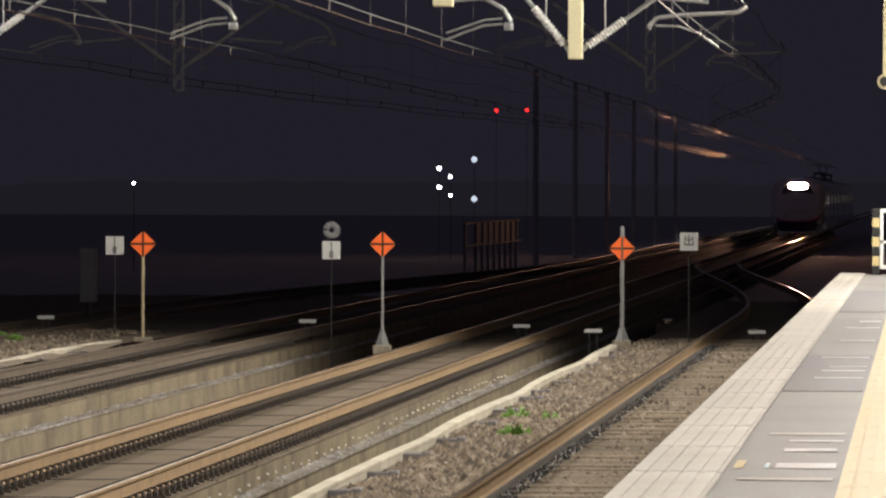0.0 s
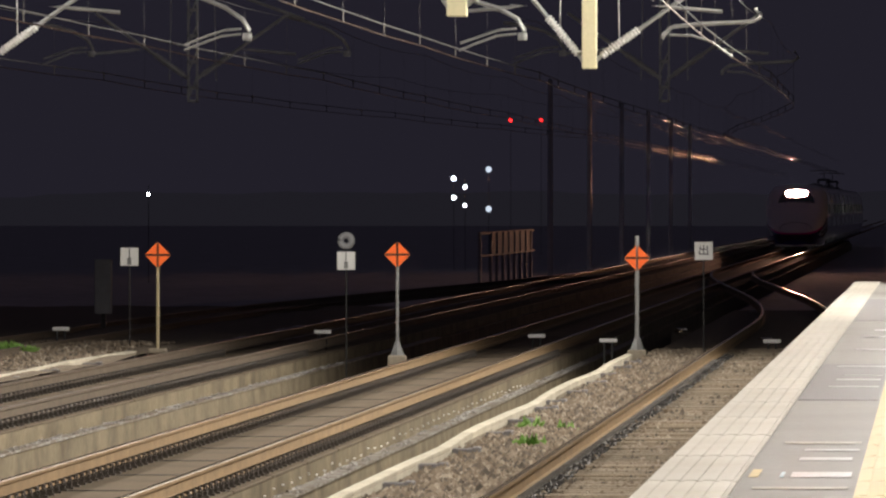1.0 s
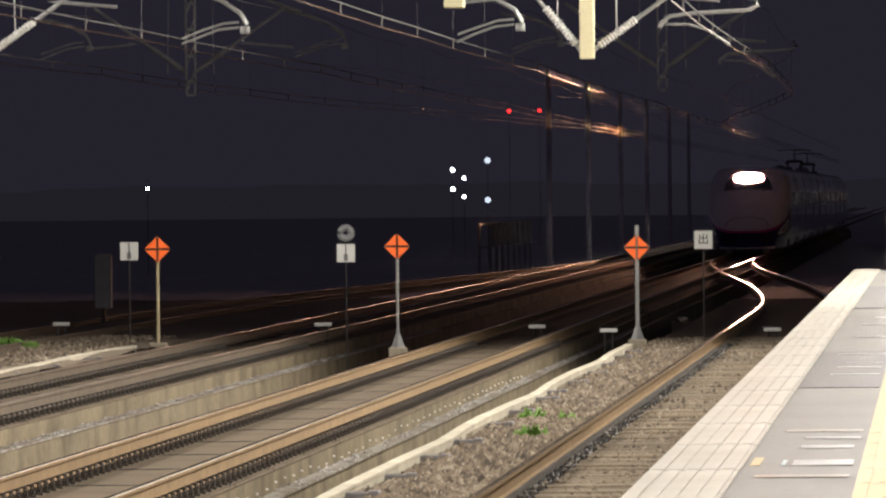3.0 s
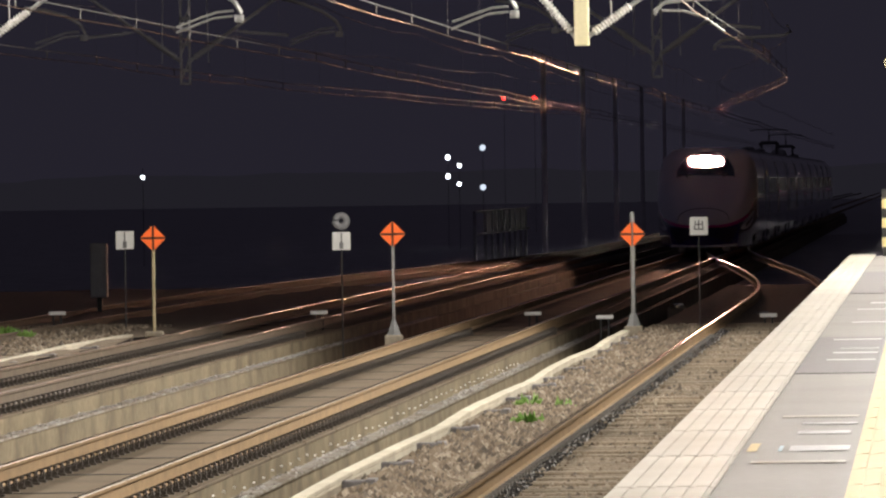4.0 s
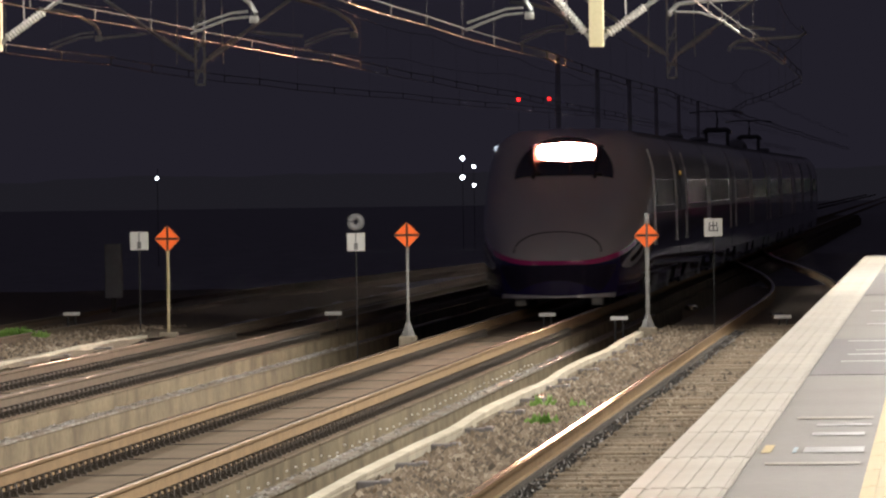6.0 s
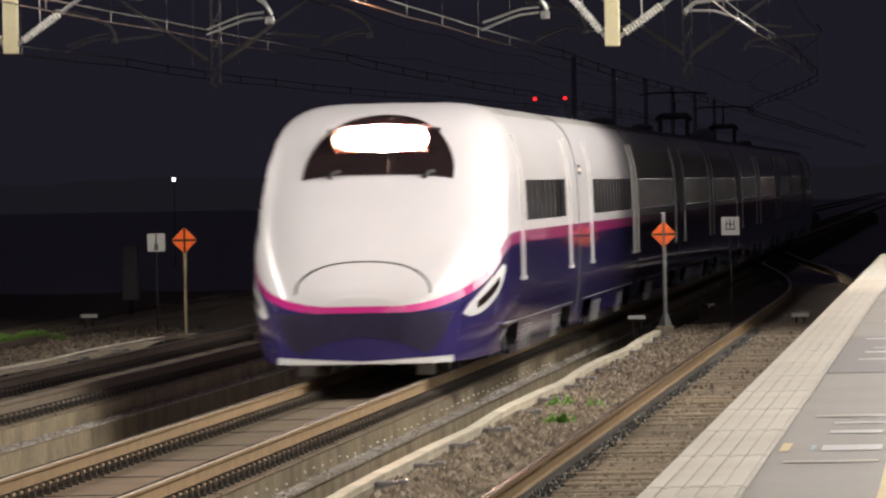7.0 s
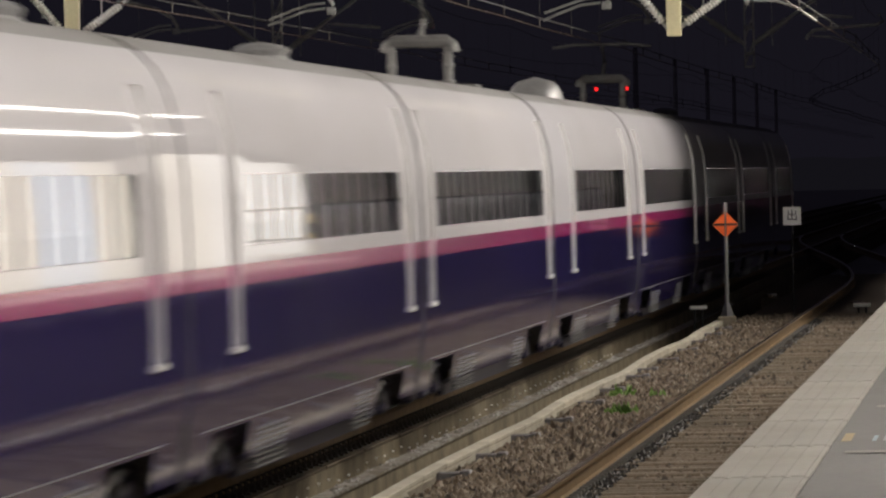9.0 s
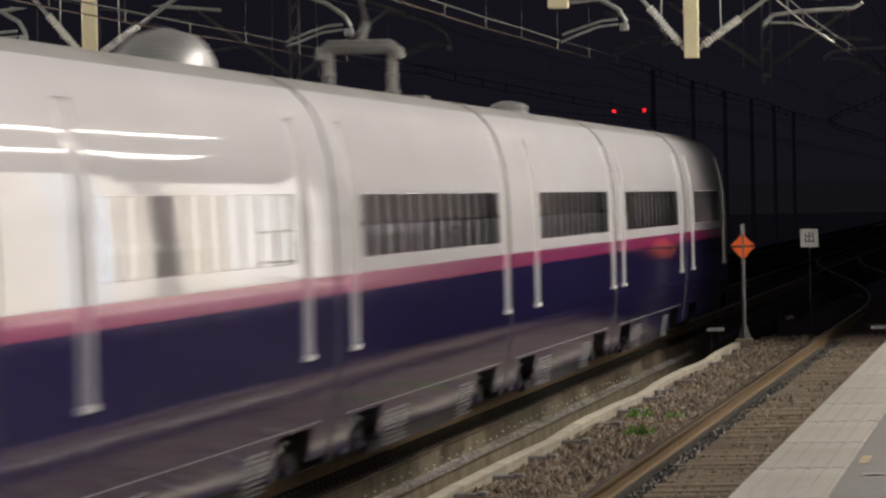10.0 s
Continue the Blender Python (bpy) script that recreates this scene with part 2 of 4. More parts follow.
def ballast_height(x, y):
    return -0.218 + 0.025 * noise.noise((x * 1.3, y * 0.9, 2.0)) + 0.012 * noise.noise((x * 9, y * 7, 5.0))


ground = mesh_ob("ground", grid_sheet(-500, 500, 8, -60, 3000, 12, lambda x, y: -1.0), PIT)
structure(ground, "dark bare gravel under and beyond the tracks", "ground")

bed = mesh_ob("ballast_bed", grid_sheet(-5.12, -1.36, 30, 40, 230, 700, ballast_height), BALLAST_A, True)
structure(bed, "brown crushed stone ballast under the loop track", "ballast")
bed_left = mesh_ob("ballast_bed", grid_sheet(-30, -13.6, 60, 60, 230, 240,
                   lambda x, y: -0.12 + 0.08 * noise.noise((x * 0.5, y * 0.2, 2.0)) + 0.02 * noise.noise((x * 5, y * 5, 5.0))), BALLAST_A, True)
structure(bed_left, "brown gravel embankment beside the far tracks", "ballast")


# Uneven self-lit strip, added so painted haze softens the horizon.
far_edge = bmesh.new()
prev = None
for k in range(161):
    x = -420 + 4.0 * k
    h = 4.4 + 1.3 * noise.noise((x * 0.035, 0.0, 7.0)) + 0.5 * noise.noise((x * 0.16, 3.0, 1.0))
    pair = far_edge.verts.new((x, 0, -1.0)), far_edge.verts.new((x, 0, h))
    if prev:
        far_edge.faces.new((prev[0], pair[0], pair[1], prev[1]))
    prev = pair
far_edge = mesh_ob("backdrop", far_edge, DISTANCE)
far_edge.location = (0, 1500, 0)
structure(far_edge, "self-lit haze strip added along the horizon", "backdrop")


def track_bed(name, cx, label):
    """Concrete bed with the flat track slabs on it and a stepped, stained side wall."""
    bm = bmesh.new()
    profile = [(-1.45, -1.0), (-1.45, -0.5), (-1.08, -0.5), (-1.08, -0.27), (1.0, -0.27), (1.0, -0.49), (1.14, -0.49), (1.16, -1.0)]
    sweep(bm, profile, [(cx, y, 0) for y in (20, 60, 100, 140, 180, 240, 420, 700)])
    return structure(mesh_ob(name, bm, WALL_CONC), label, "track bed")


bed_main = track_bed("track_bed", MAIN, "stained concrete bed of the through track with bolted side wall")
bed_far = track_bed("track_bed", FAR, "stained concrete bed of the far through track")
gutter = boxes((-6.40, -5.4, 40, 168, -0.72, -0.70))
structure(mesh_ob("gutter", gutter, WATER), "wet shining drainage gutter along the track bed", "gutter")
for cx, what in ((MAIN, "white lime-crusted ledge along the track bed"), (FAR, "white lime-crusted ledge along the far track bed")):
    structure(mesh_ob("ledge", boxes((cx + 1.003, cx + 1.17, 40, 200, -0.489, -0.462)), LIME), what, "ledge")

# rails: head, web and foot
RAIL_SIDE = [(-0.0725, -0.176), (0.0725, -0.176), (0.0725, -0.163), (0.012, -0.145), (0.009, -0.05), (0.0325, -0.036),
             (0.0325, -0.008), (-0.0325, -0.008), (-0.0325, -0.036), (-0.009, -0.05), (-0.012, -0.145), (-0.0725, -0.163)]
RAIL_HEAD = [(-0.033, -0.009), (0.033, -0.009), (0.030, 0.0), (-0.030, 0.0)]


def straight(x):
    return [(x, y, 0.0) for y in (10, 60, 120, 200, 320, 500, 900, 1500)]


def joining(x_from, x_to, off):
    """A loop line that swings over to its main line."""
    pts = [(x_from + off, y, 0.0) for y in (10, 60, 120, 190)]
    for k in range(1, 25):
        u = k / 24
        pts.append((x_from + (x_to - x_from) * (u * u * (3 - 2 * u)) + off, 190 + 160 * u, 0.0))
    return pts


def track(name, path_of, label, top=None):
    t = thing(name, (0, 0, 0), label, "track", kind="structure")
    for off in (-0.75, 0.75):
        r = part("rail", sweep(bmesh.new(), RAIL_SIDE, path_of(off)), RUSTDARK if top else RUST, t)
        part("rail_head", sweep(bmesh.new(), RAIL_HEAD, path_of(off)), top or RAILTOP, r, "polished running surface")
    return t


def fastener_mesh():
    bm = boxes((-0.18, 0.18, -0.05, 0.05, -0.235, -0.215), (-0.16, 0.16, -0.022, 0.022, -0.215, -0.176))
    for sx in (-1, 1):
        tube(bm, [(sx * 0.165, -0.02, -0.18), (sx * 0.15, 0.0, -0.13), (sx * 0.10, 0.02, -0.125), (sx * 0.055, 0.0, -0.15)], 0.011, 5)
        tube(bm, [(sx * 0.13, 0, -0.19), (sx * 0.13, 0, -0.11)], 0.010, 6)
        tube(bm, [(sx * 0.13, 0, -0.135), (sx * 0.13, 0, -0.12)], 0.017, 6)
    return bm


track_main = track("track_through", lambda o: straight(MAIN + o), "rusty-sided rails of the through track on concrete slabs")
track_far = track("track_far", lambda o: straight(FAR + o), "rusty-sided rails of the far through track on slabs", RAILFAR)
track_side = track("track_loop", lambda o: joining(SIDE, MAIN, o), "rusty rail of the loop track on ballast beside the platform")
track_left = track("track_far_loop", lambda o: joining(LEFT, FAR, o), "rails of the far loop track, swinging in", RAILDULL)

# cable troughs: cream lids that wander a little
def trough_run(name, x, y0, y1, z, label):
    t = thing(name, (x, y0, z), label, "cable trough")
    n = int((y1 - y0) / 3.0)
    rng = random.Random(int(-x * 10))
    joints = [(0.022 * math.sin(k * 0.75) + 0.012 * math.sin(k * 1.7) + rng.uniform(-0.006, 0.006), 0.010 * math.sin(k * 0.9) + rng.uniform(-0.003, 0.003)) for k in range(n + 1)]
    wander = lambda k: joints[k]
    lid = None
    for i in range(n):
        (xa, za), (xb, zb) = wander(i), wander(i + 1)
        if lid is None:
            lid = part("lid", boxes((-0.065, 0.065, 0.0, 2.97, 0.04, 0.085), (-0.055, 0.06, 0.0, 2.985, -0.03, 0.04), bevel=0.007), TROUGH, t)
            o = lid
        else:
            o = share("lid", lid, t, (0, 0, 0))
        o.location = (xa + rng.uniform(-0.003, 0.003), i * 3.0, za)
        o.rotation_euler = ((zb - za) / 3, rng.uniform(-0.04, 0.04), -(xb - xa) / 3)
    part("channel", boxes((-0.05, 0.045, 0, n * 3.0, -0.5, 0.01)), CONCRETE, t)
    foot = None
    for i in range(0, n, 2):
        if foot is None:
            foot = part("bracket", boxes((0.06, 0.36, -0.16, 0.16, -0.05, 0.045), (0.27, 0.36, -0.2, 0.2, -0.06, 0.06), bevel=0.01), DARKPAVE, t)
            foot.location = (0, 1.5, 0)
        else:
            share("bracket", foot, t, (rng.uniform(-0.03, 0.05), i * 3.0 + 1.5 + rng.uniform(-0.9, 0.9), rng.uniform(-0.01, 0.01)))
    return t


trough_run("cable_trough", -5.27, 60, 158, -0.19, "cream concrete cable trough along the gutter, lids uneven")
trough_run("cable_trough", -14.1, 80, 158, -0.17, "cream concrete cable trough beside the far tracks")

# platform
plat = thing("platform", (0, 0, 0), "pale paved station platform with ribbed edge tiles", "platform", kind="structure")
Y_END = 142.0
part("platform_body", boxes((-1.27, 9.0, -20, Y_END, 1.0, 1.235)), PLATFORM, plat)
# Set-back base, its colour darkened as the shaded hollow.
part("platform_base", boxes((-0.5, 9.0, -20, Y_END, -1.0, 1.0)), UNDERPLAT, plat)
part("platform_end", boxes((0.3, 9.0, Y_END, 155.5, -1.0, 1.232)), PLATFORM, plat)
left_plat = thing("platform_far", (0, 0, 0), "station platform across the tracks", "platform", kind="structure")
part("platform_body", boxes((-27, -18.46, -20, Y_END, 1.0, 1.235)), PLATFORM, left_plat)
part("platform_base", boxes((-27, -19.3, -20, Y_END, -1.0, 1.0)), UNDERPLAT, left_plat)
y = 28.0
first = None
while y < Y_END - 0.5:
    if first is None:
        bm = boxes((0, 0.405, 0, 3.93, 0, 0.012))
        for k in range(5):
            box(bm, 0.015 + k * 0.079, 0.069 + k * 0.079, 0.01, 3.92, 0.012, 0.017)
        first = part("edge_slab", bm, EDGE, plat)
        first.location = (-1.28, y, 1.232)
    else:
        share("edge_slab", first, plat, (-1.28, y, 1.232))
    y += 4.0
y = 28.0
first = None
while y < Y_END - 1:
    if first is None:
        bm = boxes((0, 0.30, 0, 1.99, 0, 0.006))
        for k in range(4):
            box(bm, 0.03 + k * 0.07, 0.06 + k * 0.07, 0.02, 1.97, 0.006, 0.012)
        first = part("tactile_tile", bm, YELLOW, plat)
        first.location = (-0.345, y, 1.235)
    else:
        share("tactile_tile", first, plat, (-0.345, y, 1.235))
    y += 2.0
part("dark_paving", boxes((-0.87, -0.36, 57.0, 69.8, 1.235, 1.239), (-0.87, -0.36, 96, 118, 1.235, 1.239)), DARKPAVE, plat)

marks = [(-0.66, -0.36, 40.7, 41.6, WHITE_MARK), (-0.71, -0.665, 40.7, 41.6, CYAN_MARK), (-0.66, -0.38, 43.4, 44.0, WHITE_MARK),
         (-0.66, -0.36, 45.1, 45.5, WHITE_MARK), (-0.78, -0.36, 46.4, 46.9, YEL_MARK), (-0.85, -0.78, 40.7, 42.0, YELLOW),
         (-0.72, -0.36, 60.9, 61.3, WHITE_MARK), (-0.70, -0.36, 63.3, 63.8, WHITE_MARK), (-0.66, -0.36, 65.0, 65.3, WHITE_MARK),
         (-0.75, -0.36, 68.5, 69.0, WHITE_MARK), (-0.68, -0.36, 76.5, 77.2, WHITE_MARK), (-0.6, -0.36, 88.0, 89.2, WHITE_MARK),
         (-0.8, -0.36, 39.0, 39.4, YEL_MARK), (-0.7, -0.36, 84, 84.7, WHITE_MARK)]
for x0, x1, y0, y1, m in marks:
    o = mesh_ob("floor_mark", boxes((x0 + 0.005, x1 - 0.02, y0 + 0.05, y1 - 0.05, 1.2395, 1.2405)), m)
    tagged(o, "worn boarding mark taped on the platform floor", "floor mark", group="boarding marks")

# canopies over both platforms, out of sight above
structure(mesh_ob("canopy_roof", boxes((-0.4, 9.0, -20, 156, 7.8, 7.95)), CANOPYM), "pale sheet canopy roof over the platform", "canopy")
structure(mesh_ob("canopy_roof", boxes((-27, -19.1, -20, 156, 7.8, 7.95)), CANOPYM), "pale sheet canopy roof over the far platform", "canopy")
shelter = thing("platform_shelter", (0.4, 98, 1.235), "unseen panelled shelter on the platform, panels self-lit for reflections", "shelter")
part("shelter_wall", boxes((0.05, 2.6, 0, 56.5, 0, 3.5)), LINING, shelter)
# Panels glow by themselves to brighten what the train's windows mirror.
for y0, y1, m in ((0.0, 13.9, CREAMLIT), (14.0, 21.0, BLUELIT), (21.1, 26.4, CREAMLIT), (26.4, 30.4, DARKPAVE), (30.5, 38.0, CREAMLIT),
                  (38.1, 47.0, WHITELIT), (47.1, 56.4, WHITELIT)):
    part("wall_panel", boxes((0.0, 0.045, y0, y1, 0.05, 3.4)), m, shelter)
structure(mesh_ob("wall_platform", boxes((6.0, 6.3, 40, 138, 1.235, 7.8)), LINING), "cream station wall behind the platform", "wall")


# ---- the overhead line ----
SPAN = 37.65
CONTACT = 4.88


def insulator(bm, a, b, r=0.068, n=13):
    a, b = Vector(a), Vector(b)
    pts, rad = [], []
    for k in range(n):
        for u, q in ((0.0, 0.55), (0.3, 1.0), (0.5, 1.0), (0.8, 0.55)):
            pts.append(a + (b - a) * ((k + u) / n))
            rad.append(r * q)
    tube(bm, pts, rad, 8)


def cantilever(parent, side, steel, up=0.0, drop=0.0):
    """One bracket: strut with its insulator, top tube, curved registration pipe and two steady arms. side: +1 or -1 in x."""
    s = side
    bm = bmesh.new()
    far = steel is DULL
    steep = 1.42 if s < 0 and not far else 1.0
    tip = lambda u: (s * (0.10 + 0.68 * u / (1.0 if steep == 1.0 else 1.2)), 0, 0.14 + up + 0.48 * u * steep)
    insulator(bm, tip(0.12), tip(0.95), 0.066)
    # Far porcelain takes a dull grey that imitates the weaker light there.
    part("insulator", bm, DULL if far else PORCELAIN, parent, smooth=True)
    part("end_fitting", tubes(([tip(-0.05), tip(0.13)], [0.045, 0.03])), steel, parent)
    part("strut", tubes(([tip(0.94), tip(1.4), tip(2.6)], 0.033)), steel, parent)
    part("registration_pipe", tubes(([(1.2 * s, 0, 1.02 - drop), (0.95 * s, -0.02, 1.02 - drop), (1.2 * s, 0, 1.00 - drop), (2.0 * s, 0, 0.93 - drop)], 0.028)), steel, parent)
    part("stay_rod", tubes(([(0.45 * s, 0, 0.42), (0.42 * s, 0, 2.0)], 0.010)), steel, parent)


def support(y, steel, drop_mat, lattice, label, xs=(-14.3, -5.2)):
    for x in xs:
        rise = 0.0 if lattice else (0.13 if x < -10 else 0.07)
        t = thing("catenary_support", (x, y, 4.45 + rise), label, "catenary support", group="catenary supports")
        if lattice:
            bm = boxes((-0.10, -0.07, -0.1, -0.07, 0, 5.15), (0.07, 0.10, -0.1, -0.07, 0, 5.15), (-0.10, -0.07, 0.07, 0.1, 0, 5.15),
                       (0.07, 0.10, 0.07, 0.1, 0, 5.15), (-0.1, 0.1, -0.1, 0.1, 0, 0.04))
            for k in range(8):
                box(bm, -0.1, 0.1, -0.1, -0.085, 0.25 + k * 0.5, 0.31 + k * 0.5)
                tube(bm, [(-0.09, -0.09, 0.05 + k * 0.5), (0.09, -0.09, 0.5 + k * 0.5)], 0.016, 4)
        else:
            bm = boxes((-0.11, 0.11, -0.11, 0.11, 0, 5.15), bevel=0.012)
        part("drop_post", bm, drop_mat, t)
        for s in (-1, 1):
            cantilever(t, s, steel, 0.33 if lattice else 0.0, rise)
        ox, oz = (-0.95, 0.38) if lattice else (0.0, -rise)
        at = lambda pts: [(px + ox, py, pz + oz) for px, py, pz in pts]
        if x < -10:
            # long bracket out to the far through track
            part("reach_tube", tubes(([(0.1, 0, 1.95 + oz), *at([(2.0, 0, 1.62), (3.1, 0, 1.22)])], 0.033)), steel, t)
            bm = tubes((at([(2.8, 0, 1.26), (3.2, 0, 1.16), (3.6, 0, 1.0), (3.86, 0, 0.82), (3.96, 0, 0.66), (3.94, 0, 0.54)]), 0.034))
            box(bm, 3.86 + ox, 4.0 + ox, -0.04, 0.04, 0.50 + oz, 0.62 + oz, bevel=0.01)
            part("drop_bracket", bm, steel, t, smooth=True)
            part("steady_arm", tubes((at([(3.84, 0, 0.68), (3.6, 0, 0.66), (3.34, 0, 0.58), (2.98, 0.02, 0.44)]), 0.02)), steel, t)
            part("steady_arm", tubes((at([(3.84, 0, 0.60), (3.54, 0, 0.57), (3.24, 0, 0.46), (2.97, 0.02, 0.36)]), 0.02)), steel, t)
        # curved drop bracket of the steady arms, towards the left-hand track
        bm = tubes((at([(-2.15, 0, 1.15), (-1.75, 0, 1.10), (-1.35, 0, 0.98), (-1.08, 0, 0.82), (-0.98, 0, 0.65), (-1.0, 0, 0.53)]), 0.034))
        box(bm, -1.08 + ox, -0.94 + ox, -0.04, 0.04, 0.50 + oz, 0.62 + oz, bevel=0.01)
        part("drop_bracket", bm, steel, t, smooth=True)
        part("steady_arm", tubes((at([(-1.1, 0, 0.68), (-1.35, 0, 0.66), (-1.6, 0, 0.58), (-1.95, 0.02, 0.46)]), 0.02)), steel, t)
        part("steady_arm", tubes((at([(-1.1, 0, 0.60), (-1.4, 0, 0.57), (-1.7, 0, 0.46), (-1.97, 0.02, 0.35)]), 0.02)), steel, t)
        # the bracket on the other side, for the right-hand track
        if x < -10:
            continue
        bm = tubes(([(px, 0, pz - rise) for px, pz in ((2.5, 0.98), (2.58, 0.85), (2.45, 0.78), (1.6, 0.74), (1.25, 0.70), (1.12, 0.60), (1.1, 0.52))], 0.032))
        part("drop_bracket", bm, steel, t, smooth=True)
        part("steady_arm", tubes(([(1.2, 0, 0.58 - rise), (1.55, 0, 0.57 - rise), (1.85, 0, 0.47 - rise), (2.15, 0.02, 0.25 - rise)], 0.02)), steel, t)


for k in range(-1, 3):
    y = 60.4 + SPAN * (k + 1)
    dark = y > 160
    support(y, DULL if dark else GALV, DULL if dark else CREAM, dark,
            "dull steel lattice drop post with insulated brackets" if dark else "cream steel drop post with ribbed insulators and brackets",
            (-14.3, -5.2))
# cross beams that carry the drop posts, and masts of the open line
for k in range(0, 4):
    y = 60.4 + SPAN * k
    t = thing("portal_beam", (-9.6, y, 9.6), "steel lattice portal across the tracks carrying the overhead line", "portal beam", group="portal beams")
    if y > 200:
        bm = tubes(([(-24.2, 0, 0.1), (24.2, 0, 0.1)], 0.05))
    else:
      bm = boxes((-24.2, 24.2, -0.3, -0.22, 0, 0.1), (-24.2, 24.2, 0.22, 0.3, 0, 0.1), (-24.2, 24.2, -0.3, -0.22, 0.7, 0.8), (-24.2, 24.2, 0.22, 0.3, 0.7, 0.8))
    for j in range(20 if y < 200 else 0):
        tube(bm, [(-15 + j * 1.5, -0.26, 0.05), (-14.25 + j * 1.5, -0.26, 0.75), (-13.5 + j * 1.5, -0.26, 0.05)], 0.03, 4)
    part("beam", bm, DULL, t)
    for x in (-12, 12):
        part("mast", boxes((x * 2.0 - 0.17, x * 2.0 + 0.17, -0.17, 0.17, -10.6, 0.8)), DULL, t)

for k in range(1, 7):
    t = thing("catenary_mast", (-18.7, 388 + 50 * k, -1.0), "pale concrete mast standing along the open line", "mast", group="masts of the open line")
    part("mast_pole", tubes(([(0, 0, 0), (0, 0, 9.5)], [0.15, 0.12])), MASTCON, t)
    part("mast_cap", tubes(([(0, 0, 9.48), (0, 0, 9.6)], [0.13, 0.08])), DULL, t)


def overhead(name, centre, label, z=CONTACT, turn=None):
    """Contact wire, auxiliary wire close above, messenger wire, and droppers between."""
    t = thing(name, (0, 0, 0), label, "overhead wire", group="overhead wires")
    cw, aw, mw = [], [], []
    for k in range(-1, 18):
        y = 60.4 + SPAN * k
        st = 0.08 if k % 2 else -0.08
        c = centre(y) + st
        cw.append((c, y, z))
        aw.append((c, y, z + 0.14))
        mw.append((c, y, z + 1.1))
        for u in (0.25, 0.5, 0.75):
            ym = y + SPAN * u
            stm = st + ((0.08 if (k + 1) % 2 else -0.08) - st) * u
            mw.append((centre(ym) + stm, ym, z + 1.1 - 0.5 * u * (1 - u)))
            cw.append((centre(ym) + stm, ym, z - 0.03))
            aw.append((centre(ym) + stm, ym, z + 0.12))
    part("contact_wire", tubes((cw, 0.011), sides=6), WIRE, t)
    part("auxiliary_wire", tubes((aw, 0.010), sides=6), HANGER, t)
    part("messenger_wire", tubes((mw, 0.006), sides=6), HANGER, t)
    for i in range(4, 34):
        p, q = Vector(cw[i]), Vector(mw[i])
        bm = bmesh.new()
        tube(bm, [p, p + Vector((0, 0, 0.14))], 0.010, 4)
        box(bm, p.x - 0.012, p.x + 0.012, p.y - 0.06, p.y + 0.06, p.z + 0.11, p.z + 0.16)
        tube(bm, [p + Vector((0, 0, 0.14)), q], 0.0018, 4)
        part("dropper", bm, CLIP, t)
    return t


def loop_centre(a, b):
    def centre(y):
        u = min(1.0, max(0.0, (y - 190) / 160))
        return a + (b - a) * (u * u * (3 - 2 * u))
    return centre


overhead("overhead_wire", lambda y: MAIN - 0.06, "copper contact wires over the through track")
overhead("overhead_wire", lambda y: FAR + 0.27, "copper contact wires over the far through track")
overhead("overhead_wire", lambda y: SIDE - 0.17 - 0.042 * min(103.0, max(0.0, y - 216.0)), "copper contact wires over the loop track")
overhead("overhead_wire", loop_centre(LEFT + 0.6, FAR - 0.3), "copper contact wires over the far loop track")


# ---- line-side signs ----
def diamond_sign(x, y, zb, zs, post_mat, block, label):
    t = thing("diamond_sign", (x, y, zb), label, "marker sign", group="orange diamond signs")
    h = zs - zb
    if block:
        part("footing", boxes((-0.16, 0.16, -0.14, 0.14, 0, 0.19), bevel=0.02), CONCRETE, t)
        part("gusset", tubes(([(0, 0, 0.18), (0, 0, 0.44)], [0.125, 0.035]), sides=4), post_mat, t)
    else:
        part("footing", boxes((-0.16, 0.16, -0.14, 0.14, -0.1, 0.05), bevel=0.02), CONCRETE, t)
    part("pole", tubes(([(0, 0, 0.03), (0, 0, h + (0.39 if block == 2 else 0.2))], 0.038 if block == 2 else 0.026)), post_mat, t)
    g = 0.018
    quads = []
    for sx in (-1, 1):
        for sz in (-1, 1):
            bm = bmesh.new()
            tri = [(sx * g, sz * g), (sx * 0.215, sz * g), (sx * g, sz * 0.215)]
            a = [bm.verts.new((px, -0.05, h + pz)) for px, pz in tri]
            b = [bm.verts.new((px, -0.038, h + pz)) for px, pz in tri]
            bm.faces.new(a), bm.faces.new(b)
            for i in range(3):
                bm.faces.new((a[i], a[(i + 1) % 3], b[(i + 1) % 3], b[i]))
            bmesh.ops.recalc_face_normals(bm, faces=bm.faces)
            part("reflective_panel", bm, ORANGE, t)
    bm = boxes((-0.235, 0.235, -0.034, -0.03, -0.235, 0.235))
    bmesh.ops.rotate(bm, cent=(0, 0, 0), matrix=Matrix.Rotation(radians(45), 3, "Y"), verts=bm.verts)
    bmesh.ops.scale(bm, vec=(0.68, 1, 0.68), verts=bm.verts)
    bmesh.ops.translate(bm, vec=(0, 0, h), verts=bm.verts)
    part("backing_plate", bm, BLACK, t)
    return t


diamond_sign(-5.22, 158, -0.26, 1.54, GALV, 2, "orange diamond marker on a grey steel pole, concrete footing")
diamond_sign(-9.43, 158, -0.36, 1.60, GALV, 1, "orange diamond marker on a pole between the tracks")
diamond_sign(-13.65, 158, -0.10, 1.59, mat("ochre_pole", (0.4, 0.33, 0.2), 0.6), 0, "orange diamond marker on a thin ochre pole")


